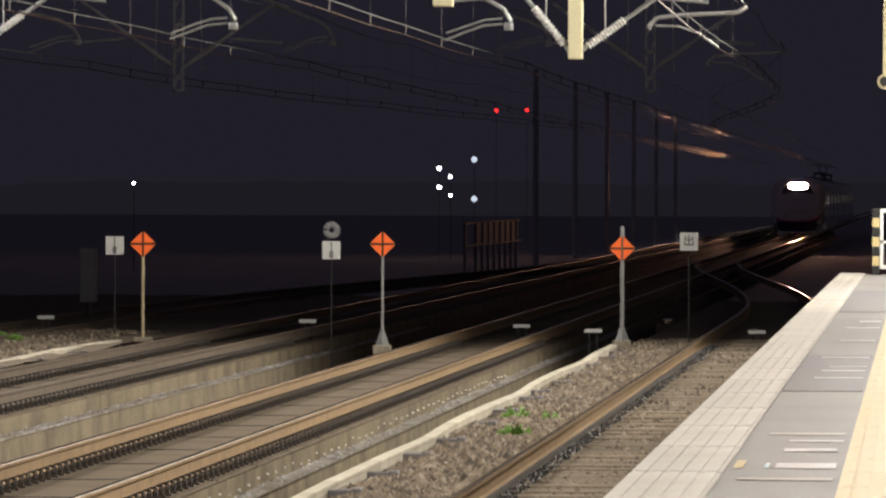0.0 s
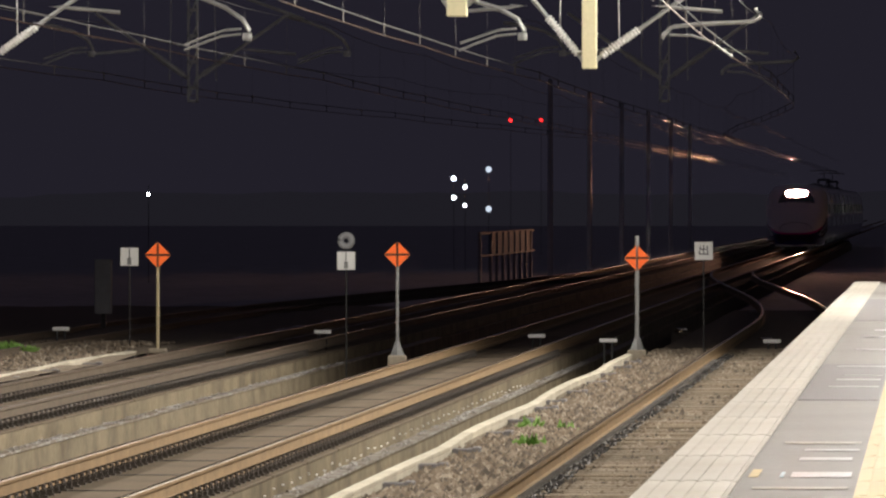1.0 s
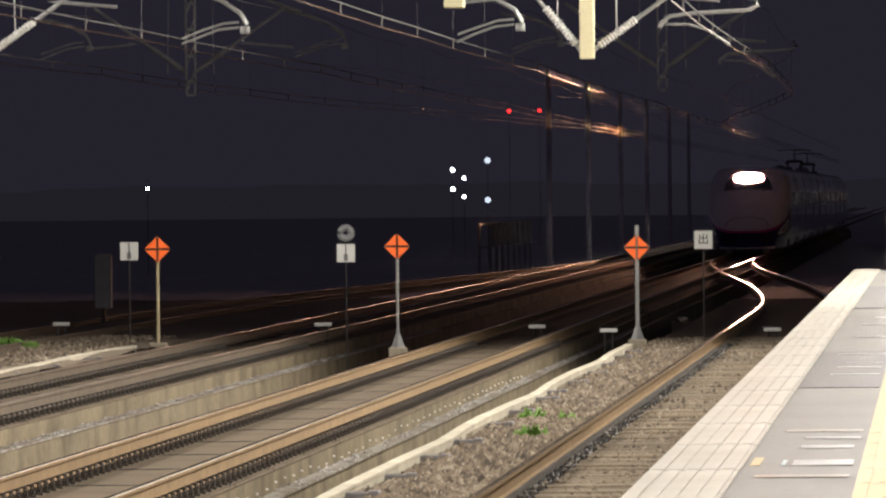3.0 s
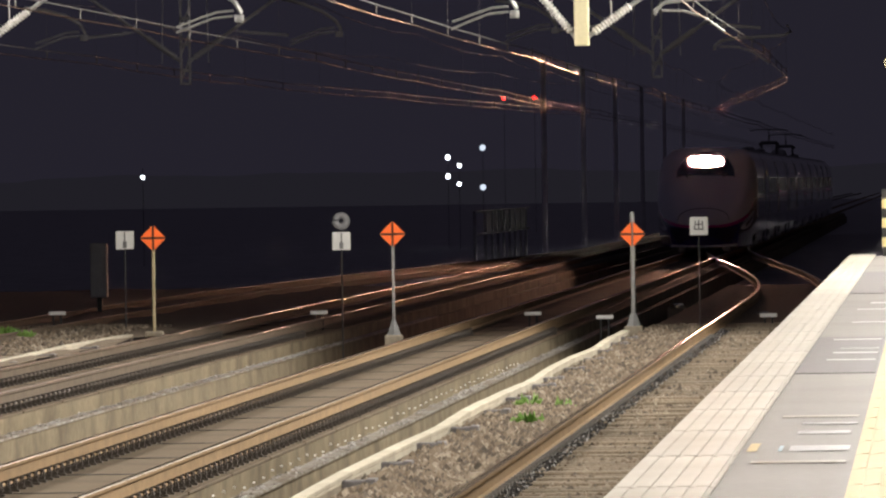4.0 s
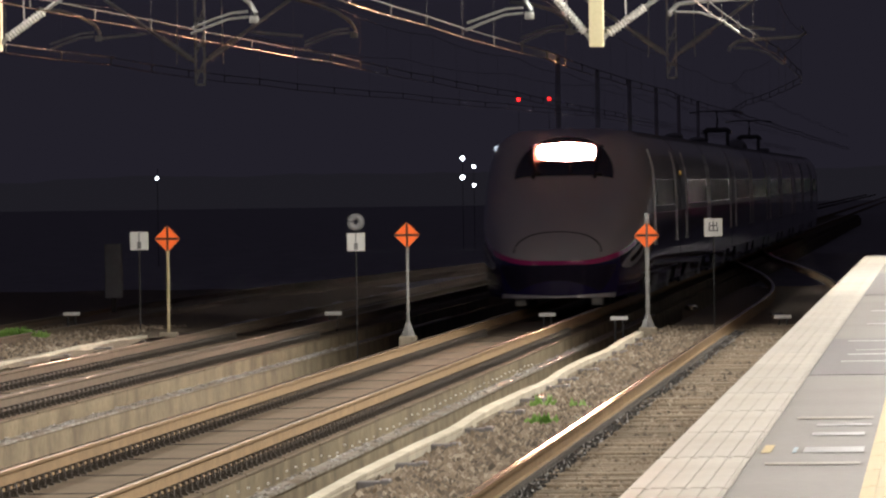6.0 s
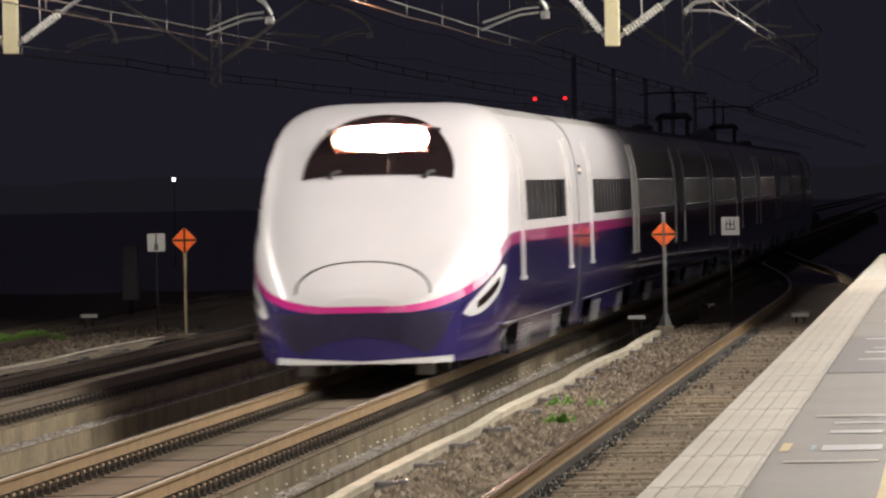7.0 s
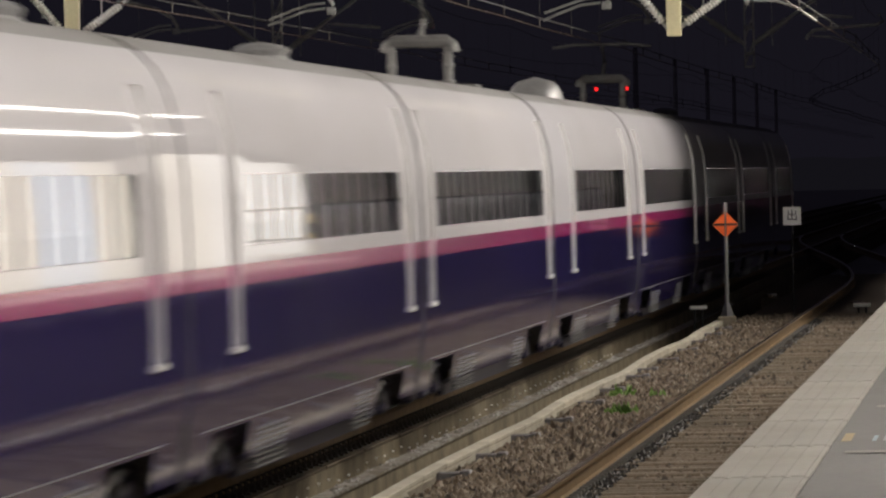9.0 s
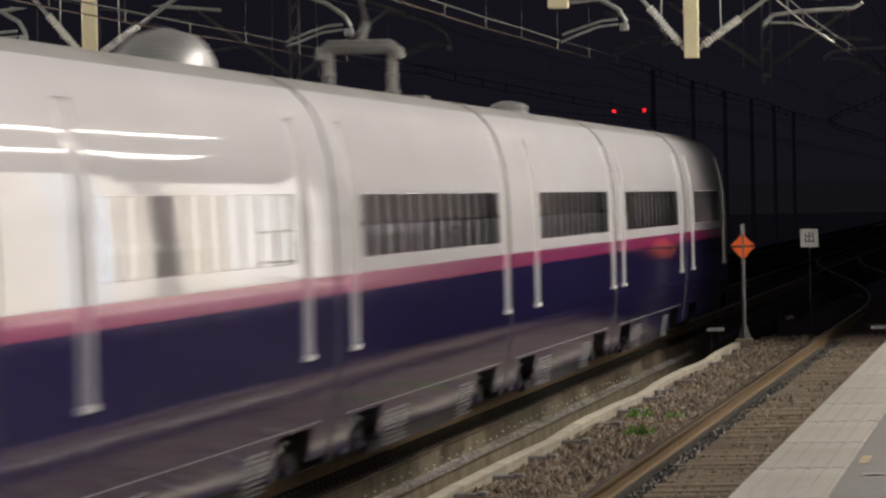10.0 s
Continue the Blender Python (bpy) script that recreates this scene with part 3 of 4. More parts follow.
def white_sign(x, y, z, glyph, label, ring=False):
    t = thing("square_sign", (x, y, -0.9), label, "sign", group="white square signs")
    h = z + 0.9
    part("panel", boxes((-0.165, 0.165, -0.02, 0.0, h - 0.165, h + 0.165), bevel=0.006), SIGNWHITE, t)
    part("pole", tubes(([(0, 0.03, 0), (0, 0.03, h + 0.1)], 0.014)), BLACK, t)
    if glyph:
        c = bpy.data.curves.new("glyph", "FONT")
        c.body, c.size, c.align_x, c.align_y, c.extrude = glyph, 0.21, "CENTER", "CENTER", 0.003
        o = new("character", c)
        o.data.materials.append(BLACK)
        o.parent = t
        o.matrix_basis = pose(0, -0.024, h, 90, 0, 0)
    else:
        part("bar", boxes((-0.008, 0.008, -0.024, -0.0205, h - 0.02, h + 0.15)), BLACK, t)
        part("bar", boxes((-0.035, 0.035, -0.024, -0.0205, h - 0.14, h - 0.02)), GALV, t)
    if ring:
        bm = bmesh.new()
        pts = [(0.10 * math.cos(a), 0, h + 0.36 + 0.10 * math.sin(a)) for a in np.linspace(0, math.tau, 25)]
        tube(bm, pts, 0.062, 8)
        part("ring", bm, DULL, t, "dark ring board")
    return t


white_sign(-4.18, 163, 1.64, "出", "white square sign with a black character on a dark post")
white_sign(-10.66, 163, 1.46, "", "white square sign below a dark ring board", True)
white_sign(-14.6, 163, 1.53, "", "white square sign with black bars on a dark post")


def low_marker(x, y, z, label="low white line-side marker board"):
    t = thing("low_marker", (x, y, -0.95), label, "marker board", group="low marker boards")
    h = z + 0.95
    part("board", boxes((-0.16, 0.16, -0.03, 0.03, h - 0.035, h + 0.035), bevel=0.01), SIGNWHITE, t)
    part("leg", tubes(([(0.07, 0, 0), (0.07, 0, h)], 0.02)), BLACK, t)
    part("leg", tubes(([(-0.07, 0, 0), (-0.07, 0, h)], 0.02)), BLACK, t)


for px, py, yy in ((104, 583, 168), (570, 588, 168), (950, 595, 168), (1367, 604, 166), (1077, 603, 163)):
    low_marker((px - 1655) / 15950 * yy, yy, 2.47 - (py - 363) / 15950 * yy)


# ---- far lamps ----
def lamp_post(name, px, py, yy, r, material, label, top=0.4):
    x, z = (px - 1655) / 15950 * yy, 2.47 - (py - 363) / 15950 * yy
    t = thing(name, (x, yy, -1.0), label, "lamp", group="distant lamps")
    part("pole", tubes(([(0, 0.12, 0), (0, 0.12, z + 1 + top)], 0.014)), BLACK, t)
    bm = bmesh.new()
    tube(bm, [(0, -0.06, z + 1), (0, -0.02, z + 1), (0, 0.1, z + 1)], [r * 0.75, r, r * 0.9], 12)
    part("lens", bm, material, t)
    return t


lamp_post("obstruction_lamp", 904, 213, 620, 0.125, RED, "glowing red lamp on a dark post")
lamp_post("obstruction_lamp", 958, 213, 620, 0.125, RED, "glowing red lamp on a dark post")
for px, py in ((803, 316), (803, 350), (823, 331), (823, 364)):
    lamp_post("white_lamp", px, py, 480, 0.115 if px == 803 else 0.095, WHITEGLOW, "glowing white lamp of a distant signal")
for px, py in ((865, 300), (865, 370)):
    lamp_post("white_lamp", px, py, 470, 0.16, DIMGLOW, "dim bluish white lamp of a distant signal")
lamp_post("white_lamp", 260, 344, 400, 0.075, WHITEGLOW, "glowing white lamp on a far pole")

# line-side cabinet in the dark, an added light-blocking wall and the noise barrier
cab = thing("equipment_cabinet", (-17.2, 186, -0.9), "grey equipment cabinet on a dark post beside the track", "cabinet")
part("cabinet_body", boxes((-0.17, 0.17, -0.2, 0.2, 1.12, 2.25), bevel=0.02), DULL, cab)
part("post", boxes((-0.05, 0.05, -0.05, 0.05, 0, 1.12)), BLACK, cab)
# Unseen high wall, added only to darken the train's right side.
structure(mesh_ob("sky_light_blocker", boxes((7.5, 7.8, 154, 900, -1, 16.0)), CONCRETE), "unseen tall wall added to keep sky light off the train", "wall")
# Pale panels glow on their own to supply the train windows' reflections.
fence = thing("noise_barrier", (1.0, 156.5, -1.0), "noise barrier with dark posts and self-lit pale panels", "noise barrier")
part("barrier_base", boxes((0.0, 0.2, 0, 120, 0, 2.35)), CONCRETE, fence)
post = frost = None
for k in range(30):
    if post is None:
        post = part("barrier_post", boxes((-0.06, 0.14, -0.42, 0.42, 2.35, 3.75)), BLACK, fence)
        frost = part("self_lit_panel", boxes((0.05, 0.10, 0.44, 3.56, 2.37, 3.65)), FROSTED, fence)
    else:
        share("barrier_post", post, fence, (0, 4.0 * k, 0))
        share("self_lit_panel", frost, fence, (0, 4.0 * k, 0))

far_fence = thing("line_side_fence", (-17.8, 352.0, -1.0), "pale ribbed sheet fence along the far track", "fence")
part("top_rail", boxes((-0.06, 0.02, 0, 48, 2.30, 2.40)), FENCE_SHEET, far_fence)
part("bottom_rail", boxes((-0.06, 0.05, 0, 48, 1.42, 1.50)), FENCE_SHEET, far_fence)
sheet = rib = None
for k in range(7):
    y = 9.0 + 5.1 * k
    if rib is None:
        sheet = part("fence_sheet", boxes((-0.05, 0.0, 0.3, 4.8, 1.5, 2.3)), FENCE_SHEET, far_fence)
        rib = part("fence_post", boxes((-0.06, 0.06, -0.2, 0.2, 0, 2.36), bevel=0.01), DULL, far_fence)
        sheet.location = rib.location = (0, y, 0)
    else:
        share("fence_sheet", sheet, far_fence, (0, y, 0))
        share("fence_post", rib, far_fence, (0, y, 0))
share("fence_post", rib, far_fence, (0, 44.7, 0))
share("fence_post", rib, far_fence, (0, 0.2, 0))

# point machinery between the joining tracks
for x, y, turn in ((-4.15, 212, 4.0), (-5.5, 195, 2.0), (-3.4, 181, 0.0), (-4.6, 228, 6.0)):
    t = thing("switch_rod", (x, y, -0.9), "worn steel switch rod on a low concrete block", "switch rod", group="switch rods")
    t.rotation_euler = (0, 0, radians(turn))
    part("block", boxes((-0.2, 0.2, -0.3, 0.3, -0.1, 0.62), bevel=0.02), CONCRETE, t)
    part("rod", tubes(([(0, -1.6, 0.66), (0, 1.6, 0.66)], 0.035), ([(-0.1, -0.4, 0.66), (0.1, 0.4, 0.66)], 0.05)), RAILTOP, t)

# platform-end gate
gate = thing("platform_gate", (-0.75, 141.2, 1.235), "white barrier gate with yellow and black striped post", "gate")
for k in range(7):
    part("post_band", boxes((0, 0.11, -0.04, 0.04, k * 0.15, k * 0.15 + 0.148)), YELLOW if k % 2 else BLACK, gate, "yellow band" if k % 2 else "black band")
part("gate_frame", boxes((0.12, 1.6, -0.02, 0.02, 0.98, 1.04), (0.12, 1.6, -0.02, 0.02, 0.1, 0.16), (0.12, 0.17, -0.02, 0.02, 0.16, 0.98),
                         (0.85, 0.9, -0.02, 0.02, 0.16, 0.98), (0.12, 1.6, -0.02, 0.02, 0.5, 0.54)), SIGNWHITE, gate)
cctv = thing("platform_monitor", (-0.4, 100, 3.6), "round pale camera housing hung from the canopy", "camera")
part("hanger", boxes((-0.02, 0.03, -0.02, 0.02, 0.2, 4.2)), CREAM, cctv)
part("housing", tubes(([(0, -0.1, 0.14), (0, 0.12, 0.14)], 0.085), sides=16), CREAM, cctv)
part("lens", tubes(([(0, -0.12, 0.14), (0, -0.1, 0.14)], 0.055), sides=16), BLACK, cctv)


# ---- the train ----
V, T_PASS = 63.03, 8.88           # m/s, and when the head lamps pass the eye
ZB, ZC, TOP, W, EXP = 0.34, 1.1, 3.6, 1.69, 5.0
LOW = [0.34, 0.48, 0.62, 0.70, 0.77, 0.84, 0.90, 0.97, 1.03, 1.1, 1.23, 1.42, 1.68]
# inward taper of the skirt below the greatest width
TAPER = [(0.34, 0.098), (0.48, 0.075), (0.62, 0.052), (0.70, 0.040), (0.77, 0.030), (0.84, 0.021), (0.90, 0.014), (0.97, 0.007), (1.03, 0.002), (1.1, 0.0)]
UP = [1.84, 1.97, 2.53, 2.85, 3.15, 3.3, 3.42, 3.50, 3.55, 3.58, 3.595, 3.6]


def lerp(table, s):
    xs, ys = zip(*table)
    return float(np.interp(s, xs, ys))


def smooth(table, s):
    """Soft curve through a table of (s, value)."""
    h = min(0.15, 0.01 + 0.12 * max(0.0, s))
    return sum(lerp(table, s + d * h) for d in (-2, -1, 0, 1, 2)) / 5


NOSE_W = [(0, 0.50), (0.05, 0.68), (0.12, 0.83), (0.22, 0.97), (0.36, 1.08), (0.55, 1.17), (0.8, 1.25), (1.1, 1.32), (2.0, 1.48), (3.0, 1.59),
          (4.5, 1.66), (6.5, 1.69), (9, 1.69)]
NOSE_TOP = [(0, 1.05), (0.1, 1.18), (0.4, 1.42), (1, 1.70), (2, 2.08), (3, 2.40), (3.6, 2.60), (4.4, 2.92), (5.1, 3.26), (5.7, 3.45),
            (6.6, 3.57), (7.6, 3.6), (9, 3.6)]
NOSE_S1 = [(0, 0.86), (0.12, 0.90), (0.36, 0.97), (0.8, 1.04), (1.5, 1.13), (2.6, 1.32), (3.8, 1.56), (5, 1.66), (6.5, 1.68), (9, 1.68)]


def section(s):
    """Half width, roof height, roundness, stripe's lower and upper edge, height of greatest width, underside."""
    if s is None:
        return W, TOP, EXP, 1.68, 1.84, ZC, ZB
    s1 = smooth(NOSE_S1, s)
    k = min(1.0, s / 7.0)
    return (smooth(NOSE_W, s), smooth(NOSE_TOP, s), 2.5 + (EXP - 2.5) * k, s1, s1 + lerp([(0, 0.09), (5, 0.16)], s),
            lerp([(0, 0.8), (3, 1.1)], s), lerp([(0, 0.22), (2, 0.25), (6, 0.34)], s))


def half(sec, z):
    w, top, n, s1, s2, zc, zb = sec
    if z >= zc:
        return w * max(0.0, 1 - min(1.0, (z - zc) / (top - zc)) ** n) ** (1 / n)
    return w * (1 - lerp(TAPER, 1.1 - 0.76 * (zc - z) / (zc - zb)) / 1.69)


def levels(sec, rows):
    w, top, n, s1, s2, zc, zb = sec
    return [zb + (z - 0.34) / 1.34 * (s1 - zb) if z <= 1.68 else s2 + (z - 1.84) / 1.76 * (top - s2) for z in rows]


def dent(y, z):
    """Slight waviness of the lower side panels."""
    if not 0.5 < z < 1.6:
        return 0.0
    return 0.0014 * math.sin(1.7 * y + 5.0 * z) + 0.0008 * math.sin(4.1 * y - 9.0 * z)


def skin(stations, rows, skip, pinch=False, hole=None):
    """Car skin over both sides: stations are (y, section)."""
    bm = bmesh.new()
    cols = []
    for y, sec in stations:
        lv = levels(sec, rows)
        cols.append({sd: [bm.verts.new((sd * (half(sec, z) + dent(y, r)), y, z)) for z, r in zip(lv, rows)] for sd in (-1, 1)})
    for (ya, _), (yb, _), a, b in zip(stations, stations[1:], cols, cols[1:]):
        ym = (ya + yb) / 2
        for sd in (-1, 1):
            for i in range(len(rows) - 1):
                if not skip(ym, (rows[i] + rows[i + 1]) / 2) and not (hole and hole[0] < ym < hole[1] and rows[i] >= hole[2]):
                    q = (a[sd][i], b[sd][i], b[sd][i + 1], a[sd][i + 1])
                    bm.faces.new(q if sd > 0 else q[::-1])
    if pinch:
        c = cols[0]
        for i in range(len(rows) - 1):
            bm.faces.new((c[1][i], c[1][i + 1], c[-1][i + 1], c[-1][i]))
    bmesh.ops.remove_doubles(bm, verts=bm.verts, dist=0.0005)
    bmesh.ops.recalc_face_normals(bm, faces=bm.faces)
    return bm


SHARED = {}


def once(key, name, make, material, parent, loc=(0, 0, 0), rot=None, label="", smooth_it=False):
    if key not in SHARED:
        o = part(name, make(), material, parent, label, smooth_it)
        SHARED[key] = o
        o.location = loc
    else:
        o = share(name, SHARED[key], parent, loc)
        if label:
            o["label"] = label
    if rot:
        o.rotation_euler = rot
    return o


def side_panel(length, z0, z1, inset, thick, n=5, sheet=False):
    """A panel that follows the car's side on +x, its length along y."""
    bm = bmesh.new()
    sec = section(None)
    rows = []
    for k in range(n):
        z = z0 + (z1 - z0) * k / (n - 1)
        x = half(sec, z) - inset
        rows.append([bm.verts.new((x - d, y, z)) for d, y in ((0, 0), (0, length), (thick, length), (thick, 0))])
    for a, b in zip(rows, rows[1:]):
        for i in range(1 if sheet else 4):
            bm.faces.new((a[i], a[(i + 1) % 4], b[(i + 1) % 4], b[i]))
    if sheet:
        bmesh.ops.delete(bm, geom=[v for v in bm.verts if not v.link_faces], context="VERTS")
        return bm
    bm.faces.new(rows[0]), bm.faces.new(rows[-1])
    bmesh.ops.recalc_face_normals(bm, faces=bm.faces)
    return bm


DOOR_W = 0.8


def slats(length):
    """Horizontal louvre slats that follow the lower skirt."""
    bm = bmesh.new()
    for k in range(8):
        z = 0.23 + k * 0.043
        x = half(section(None), max(z, 0.34)) + 0.004
        box(bm, x - 0.05, x + 0.014, 0.02 * (k % 2), length - 0.02 * (k % 3), z, z + 0.015)
    return bm


def wedge(x0, x1, y0, y1, z0, z1):
    """Sloped ledge, low on the outer side."""
    bm = boxes((x0, x1, y0, y1, z0, z1))
    for v in bm.verts:
        if v.co.x > (x0 + x1) / 2 and v.co.z > (z0 + z1) / 2:
            v.co.z = z0 + 0.02
    return bm



def fit_out(car, length, doors, win_from, win_to, bogies):
    """Doors, windows, cabin, bogies and underfloor of one car; y along the car."""
    wins = []
    spans = sorted(doors)
    y = win_from
    n = max(1, int((win_to - win_from) / 1.35))
    pitch = (win_to - win_from) / n
    for i in range(n):
        wins.append((win_from + i * pitch + 0.13, win_from + (i + 1) * pitch - 0.13))
    for sd in (1, -1):
        rot = None if sd > 0 else (0, 0, math.pi)
        for d in doors:
            y0 = d - DOOR_W / 2
            yy = y0 if sd > 0 else y0 + DOOR_W
            dr = once(("door_up",), "door", lambda: side_panel(DOOR_W, 1.84, 3.15, 0.025, 0.04), PAINT_W, car, (0, yy, 0), rot, "white upper half of a plug door")
            once(("door_mid",), "door_stripe", lambda: side_panel(DOOR_W, 1.68, 1.84, 0.025, 0.04, 2), PAINT_P, car, (0, yy, 0), rot)
            once(("door_low",), "door", lambda: side_panel(DOOR_W, 1.23, 1.68, 0.025, 0.04, 3), PAINT_B, car, (0, yy, 0), rot, "blue lower half of a plug door")
            for yj in (0, DOOR_W - 0.02):
                j = yj if sd > 0 else DOOR_W - yj
                once(("jamb",), "door_jamb", lambda: side_panel(0.02, 1.23, 3.15, -0.012, 0.12, 6), JAMB, car, (0, y0 + j, 0), rot)
            once(("sill",), "door_sill", lambda: side_panel(DOOR_W, 1.18, 1.225, -0.03, 0.12, 2), JAMB, car, (0, yy, 0), rot)
        for a, b in wins:
            key = round(b - a, 2)
            yy = a if sd > 0 else b
            once(("pane", key), "window_pane", lambda: side_panel(b - a, 1.975, 2.525, 0.012, 0.006, 3, True), GLASS, car, (0, yy, 0), rot)
        for k in range(len(wins) + 1):
            yc = win_from + k * pitch
            yy = yc - 0.13 if sd > 0 else yc + 0.13
            once(("pillar",), "window_pillar", lambda: side_panel(0.26, 1.975, 2.525, 0.004, 0.02, 3), PILLAR, car, (0, yy, 0), rot)
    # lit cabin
    part("cabin_lining", boxes((-1.5, 1.5, win_from - 0.6, win_to + 0.6, 1.25, 1.3), (-1.35, 1.35, win_from - 0.6, win_to + 0.6, 2.95, 3.0),
                               (-0.03, 0.03, win_from - 0.6, win_to + 0.6, 1.3, 2.95),
                               (-1.5, 1.5, win_from - 0.6, win_from - 0.55, 1.3, 2.95), (-1.5, 1.5, win_to + 0.55, win_to + 0.6, 1.3, 2.95)), LINING, car)
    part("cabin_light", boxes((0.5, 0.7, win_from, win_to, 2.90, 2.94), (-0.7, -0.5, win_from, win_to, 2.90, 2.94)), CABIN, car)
    y = win_from + 0.4
    while y < win_to - 0.3:
        once(("seat",), "seat", lambda: boxes((0.55, 1.45, 0, 0.14, 1.3, 2.16), (0.55, 1.45, -0.4, 0.0, 1.62, 1.74), bevel=0.03), SEATMAT, car, (0, y, 0))
        y += 0.98
    for yb in bogies:
        once(("bogie",), "bogie_frame", lambda: boxes((0.95, 1.15, -1.75, 1.75, 0.42, 0.62), (-1.15, -0.95, -1.75, 1.75, 0.42, 0.62), (-0.95, 0.95, -0.3, 0.3, 0.45, 0.7),
             (1.15, 1.4, -0.5, 0.5, 0.5, 0.82), (1.1, 1.35, -1.45, -1.05, 0.3, 0.6), (1.1, 1.35, 1.05, 1.45, 0.3, 0.6), bevel=0.03), BOGIE, car, (0, yb, 0))
        for dy in (-1.25, 0.0, 1.25):
            once(("axle_box", dy == 0), "bogie_damper" if dy == 0 else "axle_box", lambda: boxes((1.2, 1.46, -0.22, 0.22, 0.28, 0.48), bevel=0.06) if dy else tubes(([(1.47, -0.7, 0.40), (1.47, 0.7, 0.52)], 0.035)), BOGIE if dy else UNDER, car, (0, yb + dy, 0))
        for dy in (-0.05, 1.95, -1.95):
            once(("fairing",), "bogie_fairing", lambda: boxes((1.34, 1.45, -0.36, 0.36, 0.20, 0.46), bevel=0.04), SKIRT, car, (0, yb + dy, 0))
            # Sloped strip coloured paler to imitate light caught along the fairing's top.
            once(("fairing_top",), "fairing_lit_edge", lambda: wedge(1.30, 1.47, -0.36, 0.36, 0.47, 0.57), UNDER, car, (0, yb + dy, 0))
        for dy in (-1.25, 1.25):
            once(("wheel",), "wheelset", lambda: tubes(([(-0.86, 0, 0.43), (-0.73, 0, 0.43)], 0.43), ([(0.73, 0, 0.43), (0.86, 0, 0.43)], 0.43),
                 ([(-0.8, 0, 0.43), (0.8, 0, 0.43)], 0.08), sides=20), BOGIE, car, (0, yb + dy, 0))
    part("underframe", boxes((-1.35, 1.35, bogies[0] - 2.9, length - 0.6, 0.86, 1.2), (-1.2, 1.2, bogies[0] + 2.3, bogies[1] - 2.3, 0.32, 0.86)), UNDER, car)
    for yy in (bogies[0] + 2.5, bogies[0] + 3.55, bogies[0] + 4.6, bogies[1] - 4.3, bogies[1] - 3.25):
        once(("grille",), "underfloor_grille", lambda: slats(0.62), UNDER_L, car, (0, yy, 0), None, "stack of thin silver slats")
    # silver lower edge of the skirt
    once(("lip", round(bogies[1] - bogies[0], 1)), "skirt_edge", lambda: boxes((1.50, 1.535, 0, bogies[1] - bogies[0] - 4.4, 0.30, 0.345), (1.40, 1.47, 0, bogies[1] - bogies[0] - 4.4, 0.17, 0.31)), SKIRT, car, (0.0, bogies[0] + 2.2, 0))
    once(("seam", round(bogies[1] - bogies[0], 1)), "skirt_seam", lambda: boxes((1.60, 1.645, 0, bogies[1] - bogies[0] + 4.6, 0.643, 0.654)), UNDER_L, car, (0.0, bogies[0] - 2.3, 0))
    return wins


def car_skins(car, stations, doors, win, bogies, nose=False):
    def cut(y, z):
        if any(abs(y - d) < DOOR_W / 2 - 0.001 for d in doors) and 1.23 < z < 3.15:
            return True
        if win[0] < y < win[1] and 1.97 < z < 2.53:
            return True
        return any(abs(y - b) < 1.7 for b in bogies) and z < 0.62
    part("lower_body", skin(stations, LOW, cut, nose), PAINT_B, car, "violet-blue lower body", True)
    part("stripe", skin(stations, [1.68, 1.84], cut, nose), PAINT_P, car, "magenta waist stripe", True)
    side_rows, roof_rows = [z for z in UP if z <= 3.42], [z for z in UP if z >= 3.42]
    front, rear = ([p for p in stations if p[0] <= 8.15], [p for p in stations if p[0] >= 8.15]) if nose else ([], stations)
    if nose:
        part("nose_body", skin(front, UP, cut, nose, (4.32, 5.12, 3.57)), PAINT_W, car, "white nose and cab roof", True)
    part("upper_body", skin(rear, side_rows, cut), PAINT_W, car, "white upper body", True)
    part("roof", skin(rear, roof_rows, cut), ROOFGREY, car, "grey roof, darkened as if lit from the side", True)


def cuts_to_stations(length, doors, win, bogies, start=0.0, step=1.2):
    ys = {start, length}
    for d in doors:
        ys |= {d - DOOR_W / 2, d + DOOR_W / 2}
    ys |= {win[0], win[1]}
    for b in bogies:
        ys |= {b - 1.7, b + 1.7}
    y = start
    while y < length:
        if all(abs(y - q) > 0.3 for q in ys):
            ys.add(y)
        y += step
    return sorted(ys)


def end_wall(car, y, label=""):
    bm = bmesh.new()
    sec = section(None)
    pts = [(half(sec, z), z) for z in LOW + UP]
    ring = [bm.verts.new((x, y, z)) for x, z in pts] + [bm.verts.new((-x, y, z)) for x, z in pts[-2::-1]]
    bm.faces.new(ring)
    part("end_wall", bm, UNDER, car)


CARS = []
TRAIN = "coupled cars of the passing train"


def gap_cover(car, y):
    """Full-width weather covers over the joint behind a car, a little inside its skin."""
    w, *rest = section(None)
    ring = [(y, (w - 0.015, rest[0] - 0.015, *rest[1:])), (y + 0.5, (w - 0.015, rest[0] - 0.015, *rest[1:]))]
    keep = lambda *_: False
    part("gap_cover", skin(ring, [1.84, *UP[1:]], keep), PAINT_W, car, "white cover over the joint", True)
    part("gap_cover", skin(ring, [1.68, 1.84], keep), PAINT_P, car, "magenta cover over the joint", True)
    part("gap_cover", skin(ring, LOW[4:], keep), PAINT_B, car, "violet cover over the joint", True)


